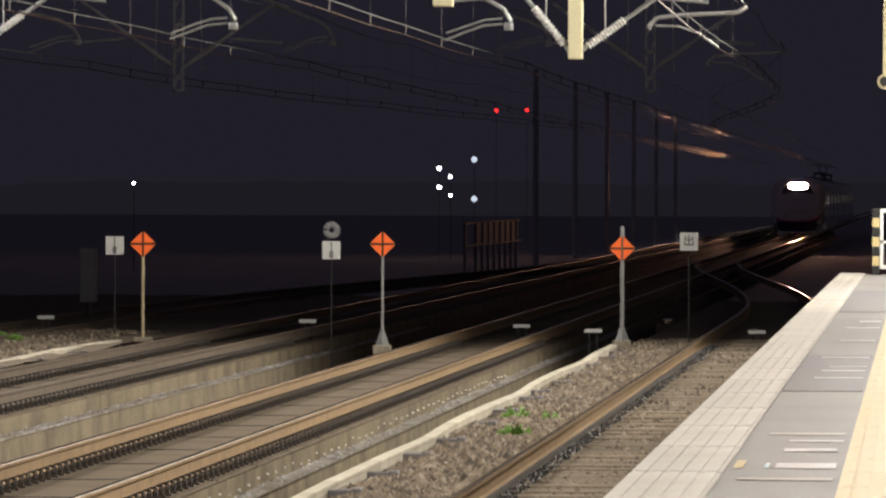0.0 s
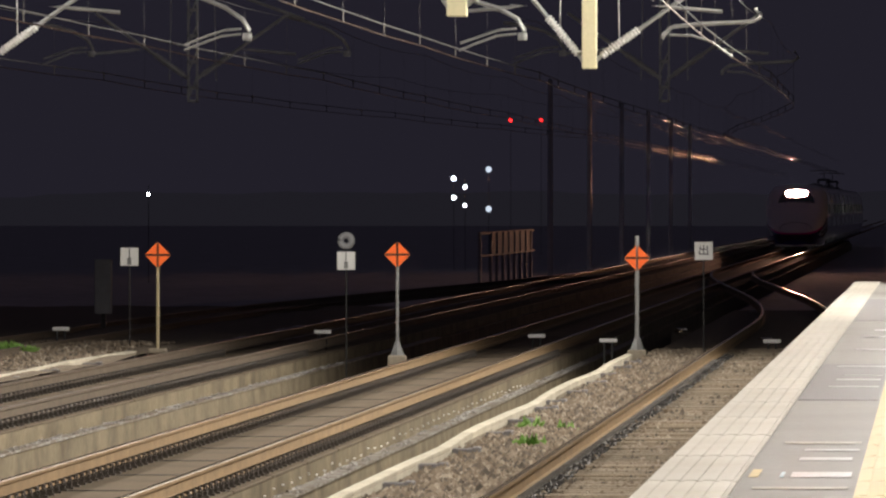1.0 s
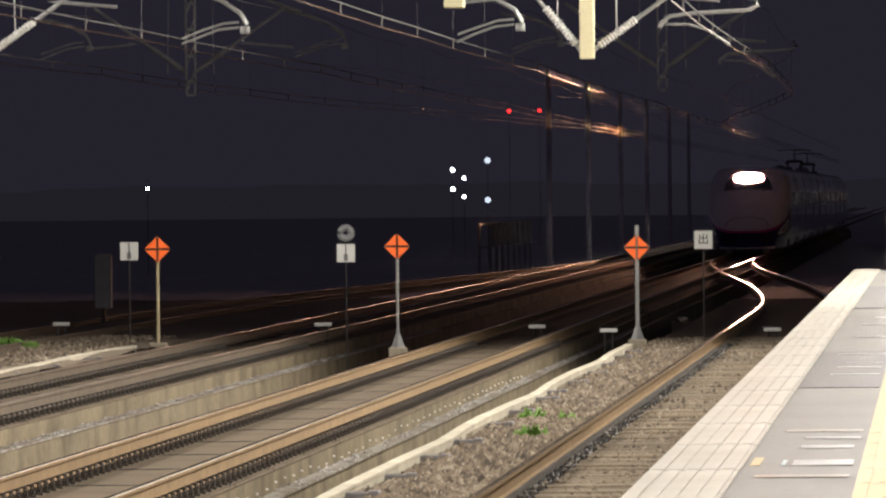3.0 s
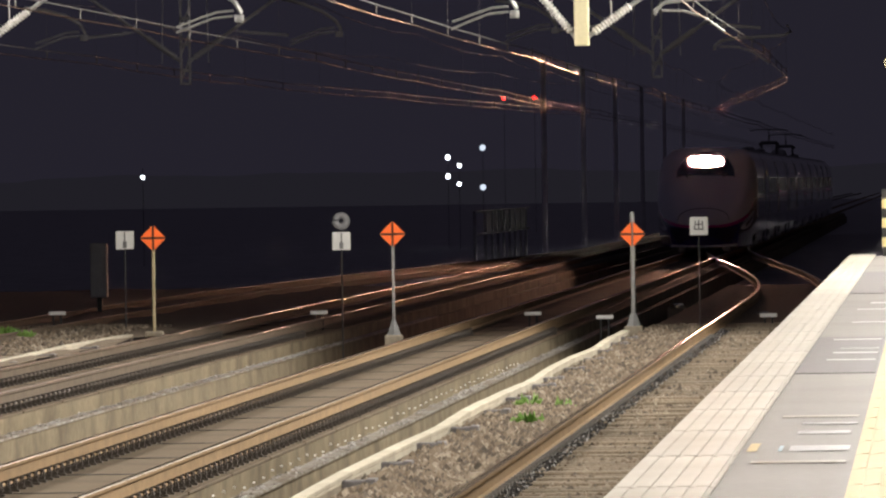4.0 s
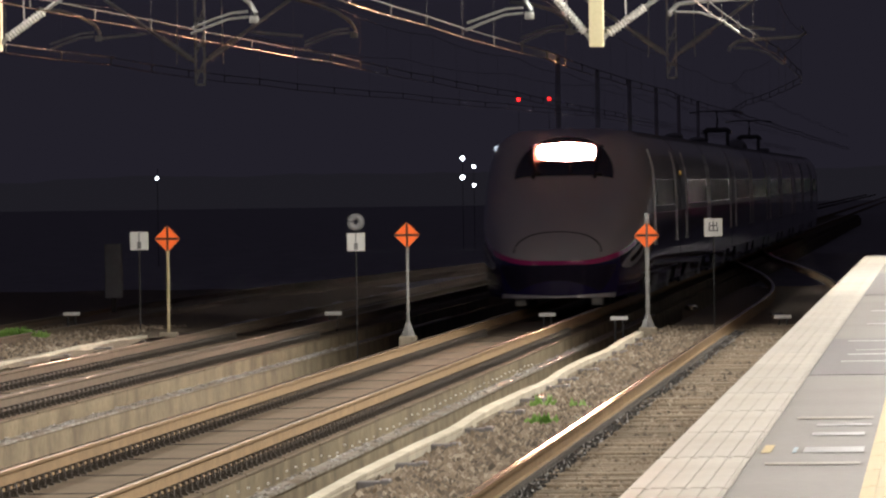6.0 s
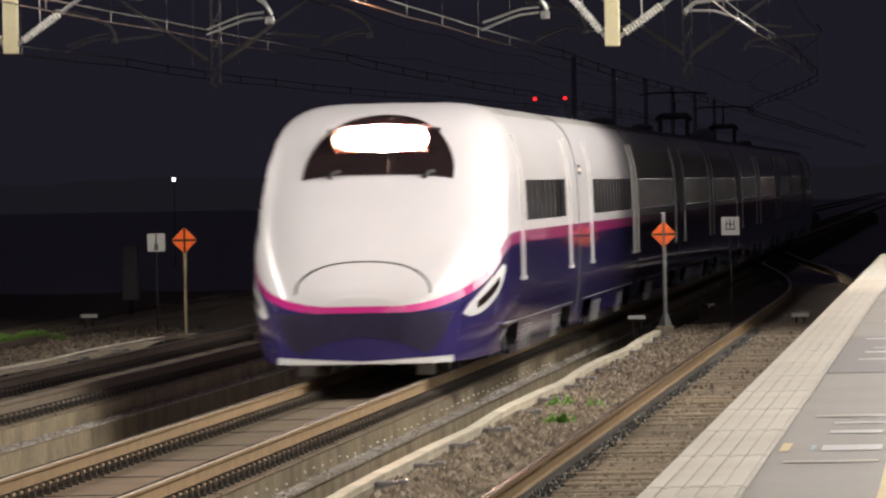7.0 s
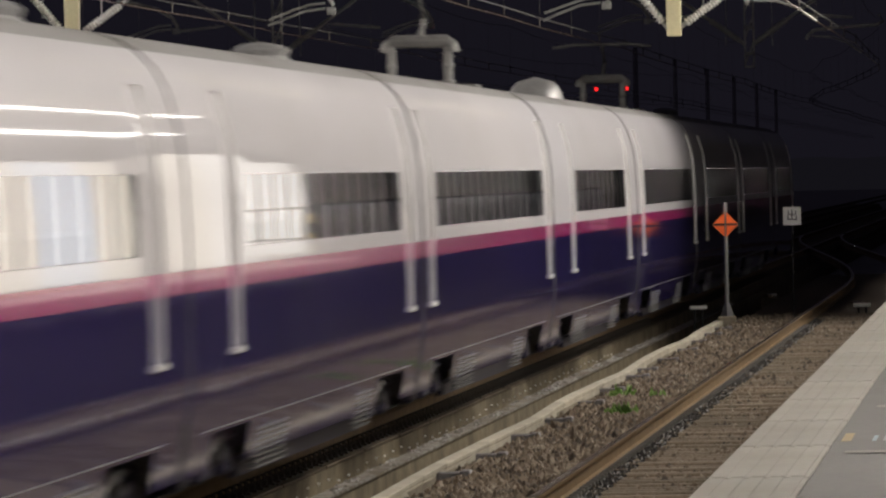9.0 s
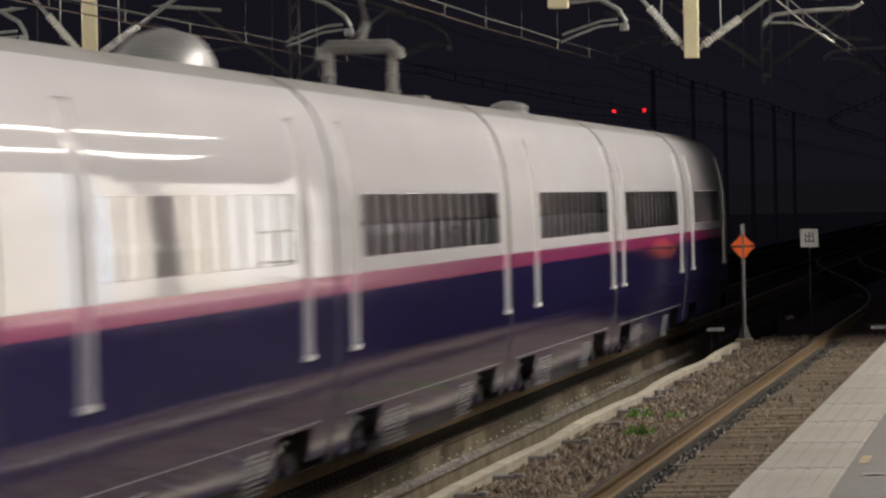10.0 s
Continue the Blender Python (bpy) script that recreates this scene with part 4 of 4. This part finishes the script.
def middle_car(q0, q1, doors_q, label):
    """A car between joints q0 and q1, metres behind the head lamps."""
    length = q1 - q0 - 0.5
    car = thing("train_car", (MAIN, 400 + q0, 0), label, "train car", group=TRAIN)
    doors = [d - q0 - 0.25 for d in doors_q]
    a = doors[0] + 1.1 if doors[0] < length / 2 else 1.6
    b = doors[-1] - 1.1 if doors[-1] > length / 2 else length - 1.6
    bogies = (3.6, length - 3.6)
    ys = cuts_to_stations(length, doors, (a, b), bogies)
    car_skins(car, [(y, section(None)) for y in ys], doors, (a, b), bogies)
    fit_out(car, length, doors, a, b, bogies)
    end_wall(car, 0.0)
    end_wall(car, length)
    gap_cover(car, length)
    part("gangway_bellows", boxes((-0.95, 0.95, length, length + 0.5, 0.9, 3.2)), RUBBER, car)
    CARS.append((car, q0 + 0.25, 0))
    return car, length


def patch(outline, rows, cols, place, skip=None):
    """A curved sheet: u runs 0..1 over rows, v -1..1 over cols; place(u, v) gives the point."""
    bm = bmesh.new()
    g = [[bm.verts.new(place(i / rows, -1 + 2 * j / cols)) for j in range(cols + 1)] for i in range(rows + 1)]
    for i in range(rows):
        for j in range(cols):
            if skip and skip(g[i][j].co, g[i + 1][j + 1].co):
                continue
            bm.faces.new((g[i][j], g[i][j + 1], g[i + 1][j + 1], g[i + 1][j]))
    bmesh.ops.remove_doubles(bm, verts=bm.verts, dist=0.0005)
    return bm


def crown(s, x, lift):
    """A point on top of the nose at length s and offset x."""
    w, top, n, s1, s2, zc, zb = section(s)
    z = zc + (top - zc) * max(0.0, 1 - min(1.0, abs(x) / w) ** n) ** (1 / n)
    return (x, s - lift * 0.5, z + lift)


def flank(s, z, out, sd):
    return (sd * (half(section(s), z) + out), s - out, z)


def end_car(lit, label):
    """A nosed end car; its tip is y = 0, the joint y = 25.45."""
    length = 25.45
    car = thing("train_end_car", (MAIN, 400, 0), label, "train car", group=TRAIN)
    doors, win, bogies = [7.75, 22.7], (9.1, 21.5), (5.6, 21.8)
    ys = cuts_to_stations(length, doors, win, bogies, 8.4)
    nose = [0, 0.02, 0.05, 0.085, 0.12, 0.17, 0.22, 0.29, 0.36, 0.55, 0.8, 1.1, 1.45, 1.85, 2.3, 2.8, 3.3, 3.5, 3.9, 4.32, 4.6, 4.86, 5.12, 5.5, 5.9, 6.3, 6.8, 7.35, 7.7]
    allys = sorted({y for y in [*nose, *ys] if not (7.35 < y < 8.15) and y not in (8.4,)} | {7.35, 8.15})
    car_skins(car, [(y, section(y if y < 9 else None)) for y in allys], doors, win, bogies, True)
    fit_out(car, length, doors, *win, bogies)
    end_wall(car, length)
    if lit:
        gap_cover(car, length)
    ws = lambda u: 0.99 * (1 - max(0.0, (u - 0.12) / 0.88) ** 2.0) ** 0.6
    def in_hole(p, q):
        m = (p + q) / 2
        return 4.36 < m.y < 5.14 and abs(m.x) < 0.62
    shield = part("windscreen", patch(None, 40, 40, lambda u, v: crown(3.62 + 2.0 * u, v * ws(u), 0.015), in_hole), SHIELD, car,
                  "dark wraparound windscreen", True)
    z0 = crown(4.36, 0, 0.0)[2]
    hl = lambda u: 0.57 * (1 - abs(2 * u - 1) ** 3.0) ** 0.4
    part("headlight", patch(None, 8, 12, lambda u, v: (v * hl(u), 5.10, z0 + 0.02 + 0.36 * u)), HEAD if lit else SHIELD, shield,
         "dazzling warm white head lamps" if lit else "unlit lamp glass", True)
    # Housing made deep to keep the lamp's glow off the nose.
    part("lamp_housing", boxes((-0.66, 0.66, 4.30, 5.2, z0 - 0.06, z0 - 0.005), (-0.66, -0.62, 4.36, 5.2, z0 - 0.005, z0 + 0.3),
                               (0.62, 0.66, 4.36, 5.2, z0 - 0.005, z0 + 0.3), (-0.62, 0.62, 5.13, 5.2, z0 - 0.005, z0 + 0.36)), SHIELD, shield)
    # Slats the car does not have, added to stop downward light.
    slat = None
    for k in range(1, 7):
        if slat is None:
            slat = part("beam_blocker_slat", boxes((-0.60, 0.60, 4.70, 5.07, -0.002, 0.002)), DARKFRONT, shield)
            slat.location = (0, 0, z0 + 0.02 + 0.052 * k)
        else:
            share("beam_blocker_slat", slat, shield, (0, 0, z0 + 0.02 + 0.052 * k))
    for x in (-0.62, 0.62):
        part("wiper", tubes(([crown(3.5, x, 0.03), crown(3.62, x + 0.05, 0.05), crown(3.7, x + 0.12, 0.03)], 0.03)), RUBBER, shield)
    # seam of the coupler hatch
    pts = []
    for k in range(31):
        a = math.pi * k / 30
        pts.append(crown(0.24 + 0.36 * math.sin(a) ** 0.9, 0.86 * math.cos(a), 0.0))
    part("hatch_seam", tubes((pts, 0.014), sides=5), RUBBER, car, "dark seam of the nose hatch")
    # dark patch on the skin imitating the shaded recess under the nose, and plough
    def low_front(z0, z1, xw, out):
        def place(u, v):
            z, x = z0 + (z1 - z0) * u, xw * v
            sec0 = None
            lo, hi = 0.0, 3.0
            for _ in range(24):
                m = (lo + hi) / 2
                if half(section(m), z) < abs(x):
                    lo = m
                else:
                    hi = m
            return (x, hi - out, z)
        return place
    shape = low_front(0.34, 0.87, 1.16, 0.012)
    part("recess_shade_patch", patch(None, 6, 24, lambda u, v: shape(u + 0.42 * (1 - u) * (1 - v * v), v * (0.70 + 0.30 * u ** 0.6))), DARKFRONT, car, "dark patch painted as the shaded front skirt", True)
    # Lip coloured near white to carry the light reflected along it.
    shape2 = low_front(0.22, 0.31, 1.12, 0.03)
    part("plough_lip", patch(None, 2, 24, lambda u, v: shape2(u * (0.35 + 0.65 * abs(v)), v)), HIGHLIGHT_TRIM, car, "lower lip of the plough, highlight put into its colour", True)
    for x in (-0.75, 0.75):
        part("guard_iron", boxes((x - 0.12, x + 0.12, 0.7, 0.95, 0.06, 0.30), bevel=0.02), UNDER_L, car)
    for sd in (-1, 1):
        def lampshape(u, v):
            s = 0.75 + 3.2 * u
            zc = section(s)[3] - 0.20 + 0.02 * u
            h = 0.16 * (1 - abs(2 * u - 1) ** 2) ** 0.6
            return flank(s, zc + v * h, 0.012, sd)
        lamp = part("marker_lamp", patch(None, 12, 6, lampshape), HIGHLIGHT_TRIM, car, "silver side marker lamp, highlight put into its colour", True)
        part("lamp_core", patch(None, 10, 4, lambda u, v: (lambda p: (p[0] + sd * 0.008, p[1] - 0.008, p[2]))(lampshape(0.22 + 0.5 * u, v * 0.35))), SHIELD, lamp, "", True)
    return car


lead = end_car(True, "white and violet nosed lead car, head lamps on")
CARS.append((lead, -4.4, 0))
JOINTS = [21.3 + 25 * k for k in range(9)]
DOORS = [(26.2, 45.0), (46.9, 69.0), (75.2, 94.5), (97.7, 120.2), (126.3, 143.3), (148.3, 170.6), (176.6, 195.6), (198.7, 219.5)]
cars = []
for k in range(8):
    cars.append(middle_car(JOINTS[k], JOINTS[k + 1], DOORS[k], "white and violet coach with magenta stripe and lit windows"))
sign = part("display", side_panel(0.62, 2.60, 2.76, -0.006, 0.02, 3), SHIELD, cars[0][0], "dark destination display")
sign.location = (0, 0.6, 0)
bars = part("display_bar", side_panel(0.50, 2.65, 2.71, -0.010, 0.01, 2), AMBER, sign, "amber display bar")
bars.location = (0, 0.06, 0)
tail = end_car(False, "white and violet nosed rear car, lamps dark")
CARS.append((tail, JOINTS[8] + 0.25 + 25.45, 180))


# roof gear
def dome_pair(car, y):
    for dy in (0.0, 0.7):
        part("roof_insulator", tubes(([(0, y + dy, 3.58), (0, y + dy, 3.66), (0, y + dy, 3.72), (0, y + dy, 3.78), (0, y + dy, 3.83), (0, y + dy, 3.86)],
             [0.30, 0.30, 0.24, 0.27, 0.2, 0.06]), sides=14), UNDER_L, car)


def pantograph(car, y):
    part("pantograph_base", boxes((-0.75, 0.75, y - 0.5, y + 0.5, 3.56, 3.64), bevel=0.02), UNDER, car)
    for x in (-0.36, 0.36):
        bm = bmesh.new()
        tube(bm, [(x, y, z) for z in (3.62, 3.70, 3.71, 3.86, 3.87, 3.90, 3.91, 4.16)], [0.085, 0.085, 0.06, 0.06, 0.075, 0.075, 0.06, 0.06], 10)
        part("roof_insulator", bm, UNDER, car, "slim grey roof insulator")
    part("pantograph_frame", tubes(([(-0.42, y, 4.06), (-0.41, y, 4.14), (-0.34, y, 4.2), (0.34, y, 4.2), (0.41, y, 4.14), (0.42, y, 4.06)], 0.085)), UNDER, car)
    part("pantograph_arm", tubes(([(0, y, 4.24), (0, y + 0.9, 4.5), (0, y + 0.1, 4.80)], 0.04), ([(-0.9, y, 4.78), (-0.5, y, 4.83), (0.5, y, 4.83), (0.9, y, 4.78)], 0.025)), UNDER, car)


def cover(car, y):
    bm = bmesh.new()
    rings = []
    for i in range(9):
        u = i / 8
        s = max(0.06, (1 - u ** 2.6) ** (1 / 2.6))
        ring = []
        for k in range(28):
            p = 2 * math.pi * k / 28
            cx, cy = math.cos(p), math.sin(p)
            ring.append(bm.verts.new((0.45 * s * math.copysign(abs(cx) ** 0.6, cx), y + 0.75 * s * math.copysign(abs(cy) ** 0.6, cy), 3.42 + 0.59 * u)))
        rings.append(ring)
    for r0, r1 in zip(rings, rings[1:]):
        for k in range(28):
            bm.faces.new((r0[k], r0[(k + 1) % 28], r1[(k + 1) % 28], r1[k]))
    bm.faces.new(rings[-1])
    part("roof_cover", bm, UNDER_L, car, "rounded silver roof equipment cover", True)


for q, gear in ((73.2, dome_pair), (97.6, dome_pair), (121.9, pantograph), (149.0, cover), (171.9, pantograph), (200.0, dome_pair)):
    k = max(i for i in range(8) if JOINTS[i] <= q)
    gear(cars[k][0], q - JOINTS[k] - 0.25)


# ---- small pieces, last ----
fast = None
for t, cx in ((track_main, MAIN), (track_far, FAR)):
    for off in (-0.75, 0.75):
        for k in range(150):
            y = 68.0 + k * 0.625
            if fast is None:
                fast = part("fastener", fastener_mesh(), CLIP, t)
                fast.location = (cx + off, y, 0)
            else:
                share("fastener", fast, t, (cx + off, y, 0))
slab = seam = None
for t, cx in ((track_main, MAIN), (track_far, FAR)):
    for k in range(26):
        y = 50 + k * 5.0
        seam = part("slab_joint", boxes((-1.0, 0.96, -0.1, -0.02, -0.27, -0.229)), RUBBER, t) if seam is None else share("slab_joint", seam, t, (0, 0, 0))
        seam.location = (cx, y, 0)
        if slab is None:
            slab = part("track_slab", boxes((-1.06, 1.0, 0.0, 4.88, -0.27, -0.235), bevel=0.01), SLAB, t)
            slab.location = (cx, y, 0)
        else:
            share("track_slab", slab, t, (cx, y, 0))
tie = None
for k in range(175):
    y = 66 + k * 0.58
    if tie is None:
        tie = part("sleeper", boxes((-1.2, 1.2, -0.11, 0.11, -0.32, -0.178), bevel=0.015), SLEEPER, track_side)
        tie.location = (SIDE, y, 0)
    else:
        share("sleeper", tie, track_side, (SIDE + random.uniform(-0.04, 0.04), y, random.uniform(-0.02, 0.006)))
fast2 = None
for k in range(150):
    y = 66 + k * 0.58
    if fast2 is None:
        bm = boxes((-0.13, -0.06, -0.05, 0.05, -0.185, -0.14), (0.06, 0.13, -0.05, 0.05, -0.185, -0.14))
        fast2 = part("rail_clip", bm, GALV, track_side)
        fast2.location = (SIDE - 0.75, y, 0)
    else:
        share("rail_clip", fast2, track_side, (SIDE - 0.75, y, 0))


def stones(name, regions, count, label, height, size=(0.018, 0.05), tones=((0.08, 0.066, 0.05, 1), (0.38, 0.325, 0.25, 1), (0.175, 0.132, 0.092, 1), (0.24, 0.19, 0.135, 1)),
           what="ballast stones", clump=None):
    rng = np.random.default_rng(7)
    base = np.array([(1, 0, 0), (-1, 0, 0), (0, 1, 0), (0, -1, 0), (0, 0, 1), (0, 0, -1)], float)
    faces0 = np.array([(0, 2, 4), (2, 1, 4), (1, 3, 4), (3, 0, 4), (2, 0, 5), (1, 2, 5), (3, 1, 5), (0, 3, 5)])
    area = [(b - a) * (d - c) for a, b, c, d in regions]
    vs, fs = [], []
    for (x0, x1, y0, y1), ar in zip(regions, area):
        for _ in range(int(count * ar / sum(area))):
            x, y = rng.uniform(x0, x1), rng.uniform(y0, y1)
            if clump and noise.noise((x * 9.0, y * clump, 3.0)) < 0.12:
                continue
            r = rng.uniform(*size)
            a = rng.uniform(0, math.tau)
            p = base * (r * rng.uniform(0.6, 1.3, 3)) + rng.normal(0, r * 0.18, (6, 3))
            c, s = math.cos(a), math.sin(a)
            p = np.c_[p[:, 0] * c - p[:, 1] * s, p[:, 0] * s + p[:, 1] * c, p[:, 2]] + (x, y, height(x, y) + r * 0.25)
            fs.extend((faces0 + len(vs)).tolist())
            vs.extend(p.tolist())
    me = bpy.data.meshes.new(name)
    me.from_pydata(vs, [], fs)
    m = bpy.data.materials.new("loose_stone")
    m.use_nodes = True
    N, L = m.node_tree.nodes, m.node_tree.links
    geo, rampn = N.new("ShaderNodeNewGeometry"), N.new("ShaderNodeValToRGB")
    els = rampn.color_ramp.elements
    els[0].color, els[1].color = tones[0], tones[1]
    e = els.new(0.45)
    e.color = tones[2]
    e = els.new(0.8)
    e.color = tones[3]
    L.new(geo.outputs["Random Per Island"], rampn.inputs[0])
    L.new(rampn.outputs[0], N["Principled BSDF"].inputs["Base Color"])
    N["Principled BSDF"].inputs["Roughness"].default_value = 0.85
    me.materials.append(m)
    return tagged(new(name, me), label, what, kind="stuff")


stones("ballast_stones", [(-5.1, -3.9, 68, 120)], 9500, "loose brown and grey ballast stones", ballast_height, (0.022, 0.062))
stones("ballast_stones", [(-5.1, -3.9, 120, 165)], 5500, "loose brown and grey ballast stones", ballast_height, (0.022, 0.062))
stones("ballast_stones", [(-3.72, -1.6, 66, 165)], 9000, "loose ballast stones between the sleepers", ballast_height, (0.016, 0.045))
# Near-black tones imitate shadow beside the rail, pale ones its glints.
stones("ballast_stones", [(-3.735, -3.54, 66, 160)], 11000, "stones along the loop rail, toned as shadow and glints", lambda x, y: -0.188, (0.009, 0.021),
       ((0.012, 0.011, 0.011, 1), (0.60, 0.60, 0.60, 1), (0.022, 0.02, 0.018, 1), (0.05, 0.045, 0.04, 1)))
stones("ballast_stones", [(-17, -14.3, 130, 170)], 3500, "loose grey gravel on the embankment", lambda x, y: -0.12 + 0.08 * noise.noise((x * 0.5, y * 0.2, 2.0)))

PALE = ((0.16, 0.15, 0.13, 1), (0.62, 0.61, 0.60, 1), (0.28, 0.26, 0.24, 1), (0.45, 0.44, 0.42, 1))
for cx in (MAIN, FAR):
    stones("lime_crust", [(cx + 1.0, cx + 1.16, 66, 168)], 9000, "white crumbly lime crust on the concrete ledge", lambda x, y: -0.468, (0.008, 0.024), PALE, "lime crust", 0.9)


def weed(x, y, z, r, n, label):
    rng = random.Random(int(x * 100))
    bm = bmesh.new()
    for _ in range(n):
        a, d = rng.uniform(0, math.tau), rng.uniform(0, r)
        h, l = rng.uniform(0.05, 0.22) * (1 - 0.5 * d / r), rng.uniform(0.05, 0.12)
        bx, by = d * math.cos(a), d * math.sin(a)
        tx, ty = bx + l * math.cos(a + rng.uniform(-1, 1)), by + l * math.sin(a)
        w = 0.014
        v = [bm.verts.new(p) for p in ((bx - w, by, 0), (bx + w, by, 0), (tx + w, ty, h * 0.7), (tx, ty, h), (tx - w, ty, h * 0.7))]
        bm.faces.new(v)
    o = mesh_ob("weed", bm, LEAF)
    o.location = (x, y, z)
    tagged(o, label, "weed", kind="stuff")


weed(-4.47, 99.5, -0.23, 0.11, 120, "bright green weed growing in the ballast")
weed(-4.80, 107.5, -0.24, 0.12, 80, "bright green weed growing in the ballast")
weed(-4.35, 106.5, -0.24, 0.07, 30, "small green weed in the ballast")
weed(-16.2, 157, -0.1, 0.5, 320, "green weeds on the gravel embankment")
weed(-16.7, 155, -0.1, 0.4, 220, "green weeds on the gravel embankment")
bolt = None
for k in range(60):
    y = 70 + k * 1.25
    if bolt is None:
        bm = bmesh.new()
        tube(bm, [(0, 0, 0), (0.022, 0, 0)], 0.009, 8)
        bolt = part("wall_bolt", bm, SIGNWHITE, bed_main)
        bolt.location = (MAIN + 1.0, y, -0.39)
    else:
        share("wall_bolt", bolt, bed_main, (MAIN + 1.0, y, -0.39 + random.uniform(-0.03, 0.03)))


def motions():
    for car, q, turn in CARS:
        walk(car, [(t, pose(MAIN, V * (T_PASS - t) + q, 0, 0, 0, turn)) for t in (0.0, 2.5, 5.0, 7.5, 10.0)])


motions()
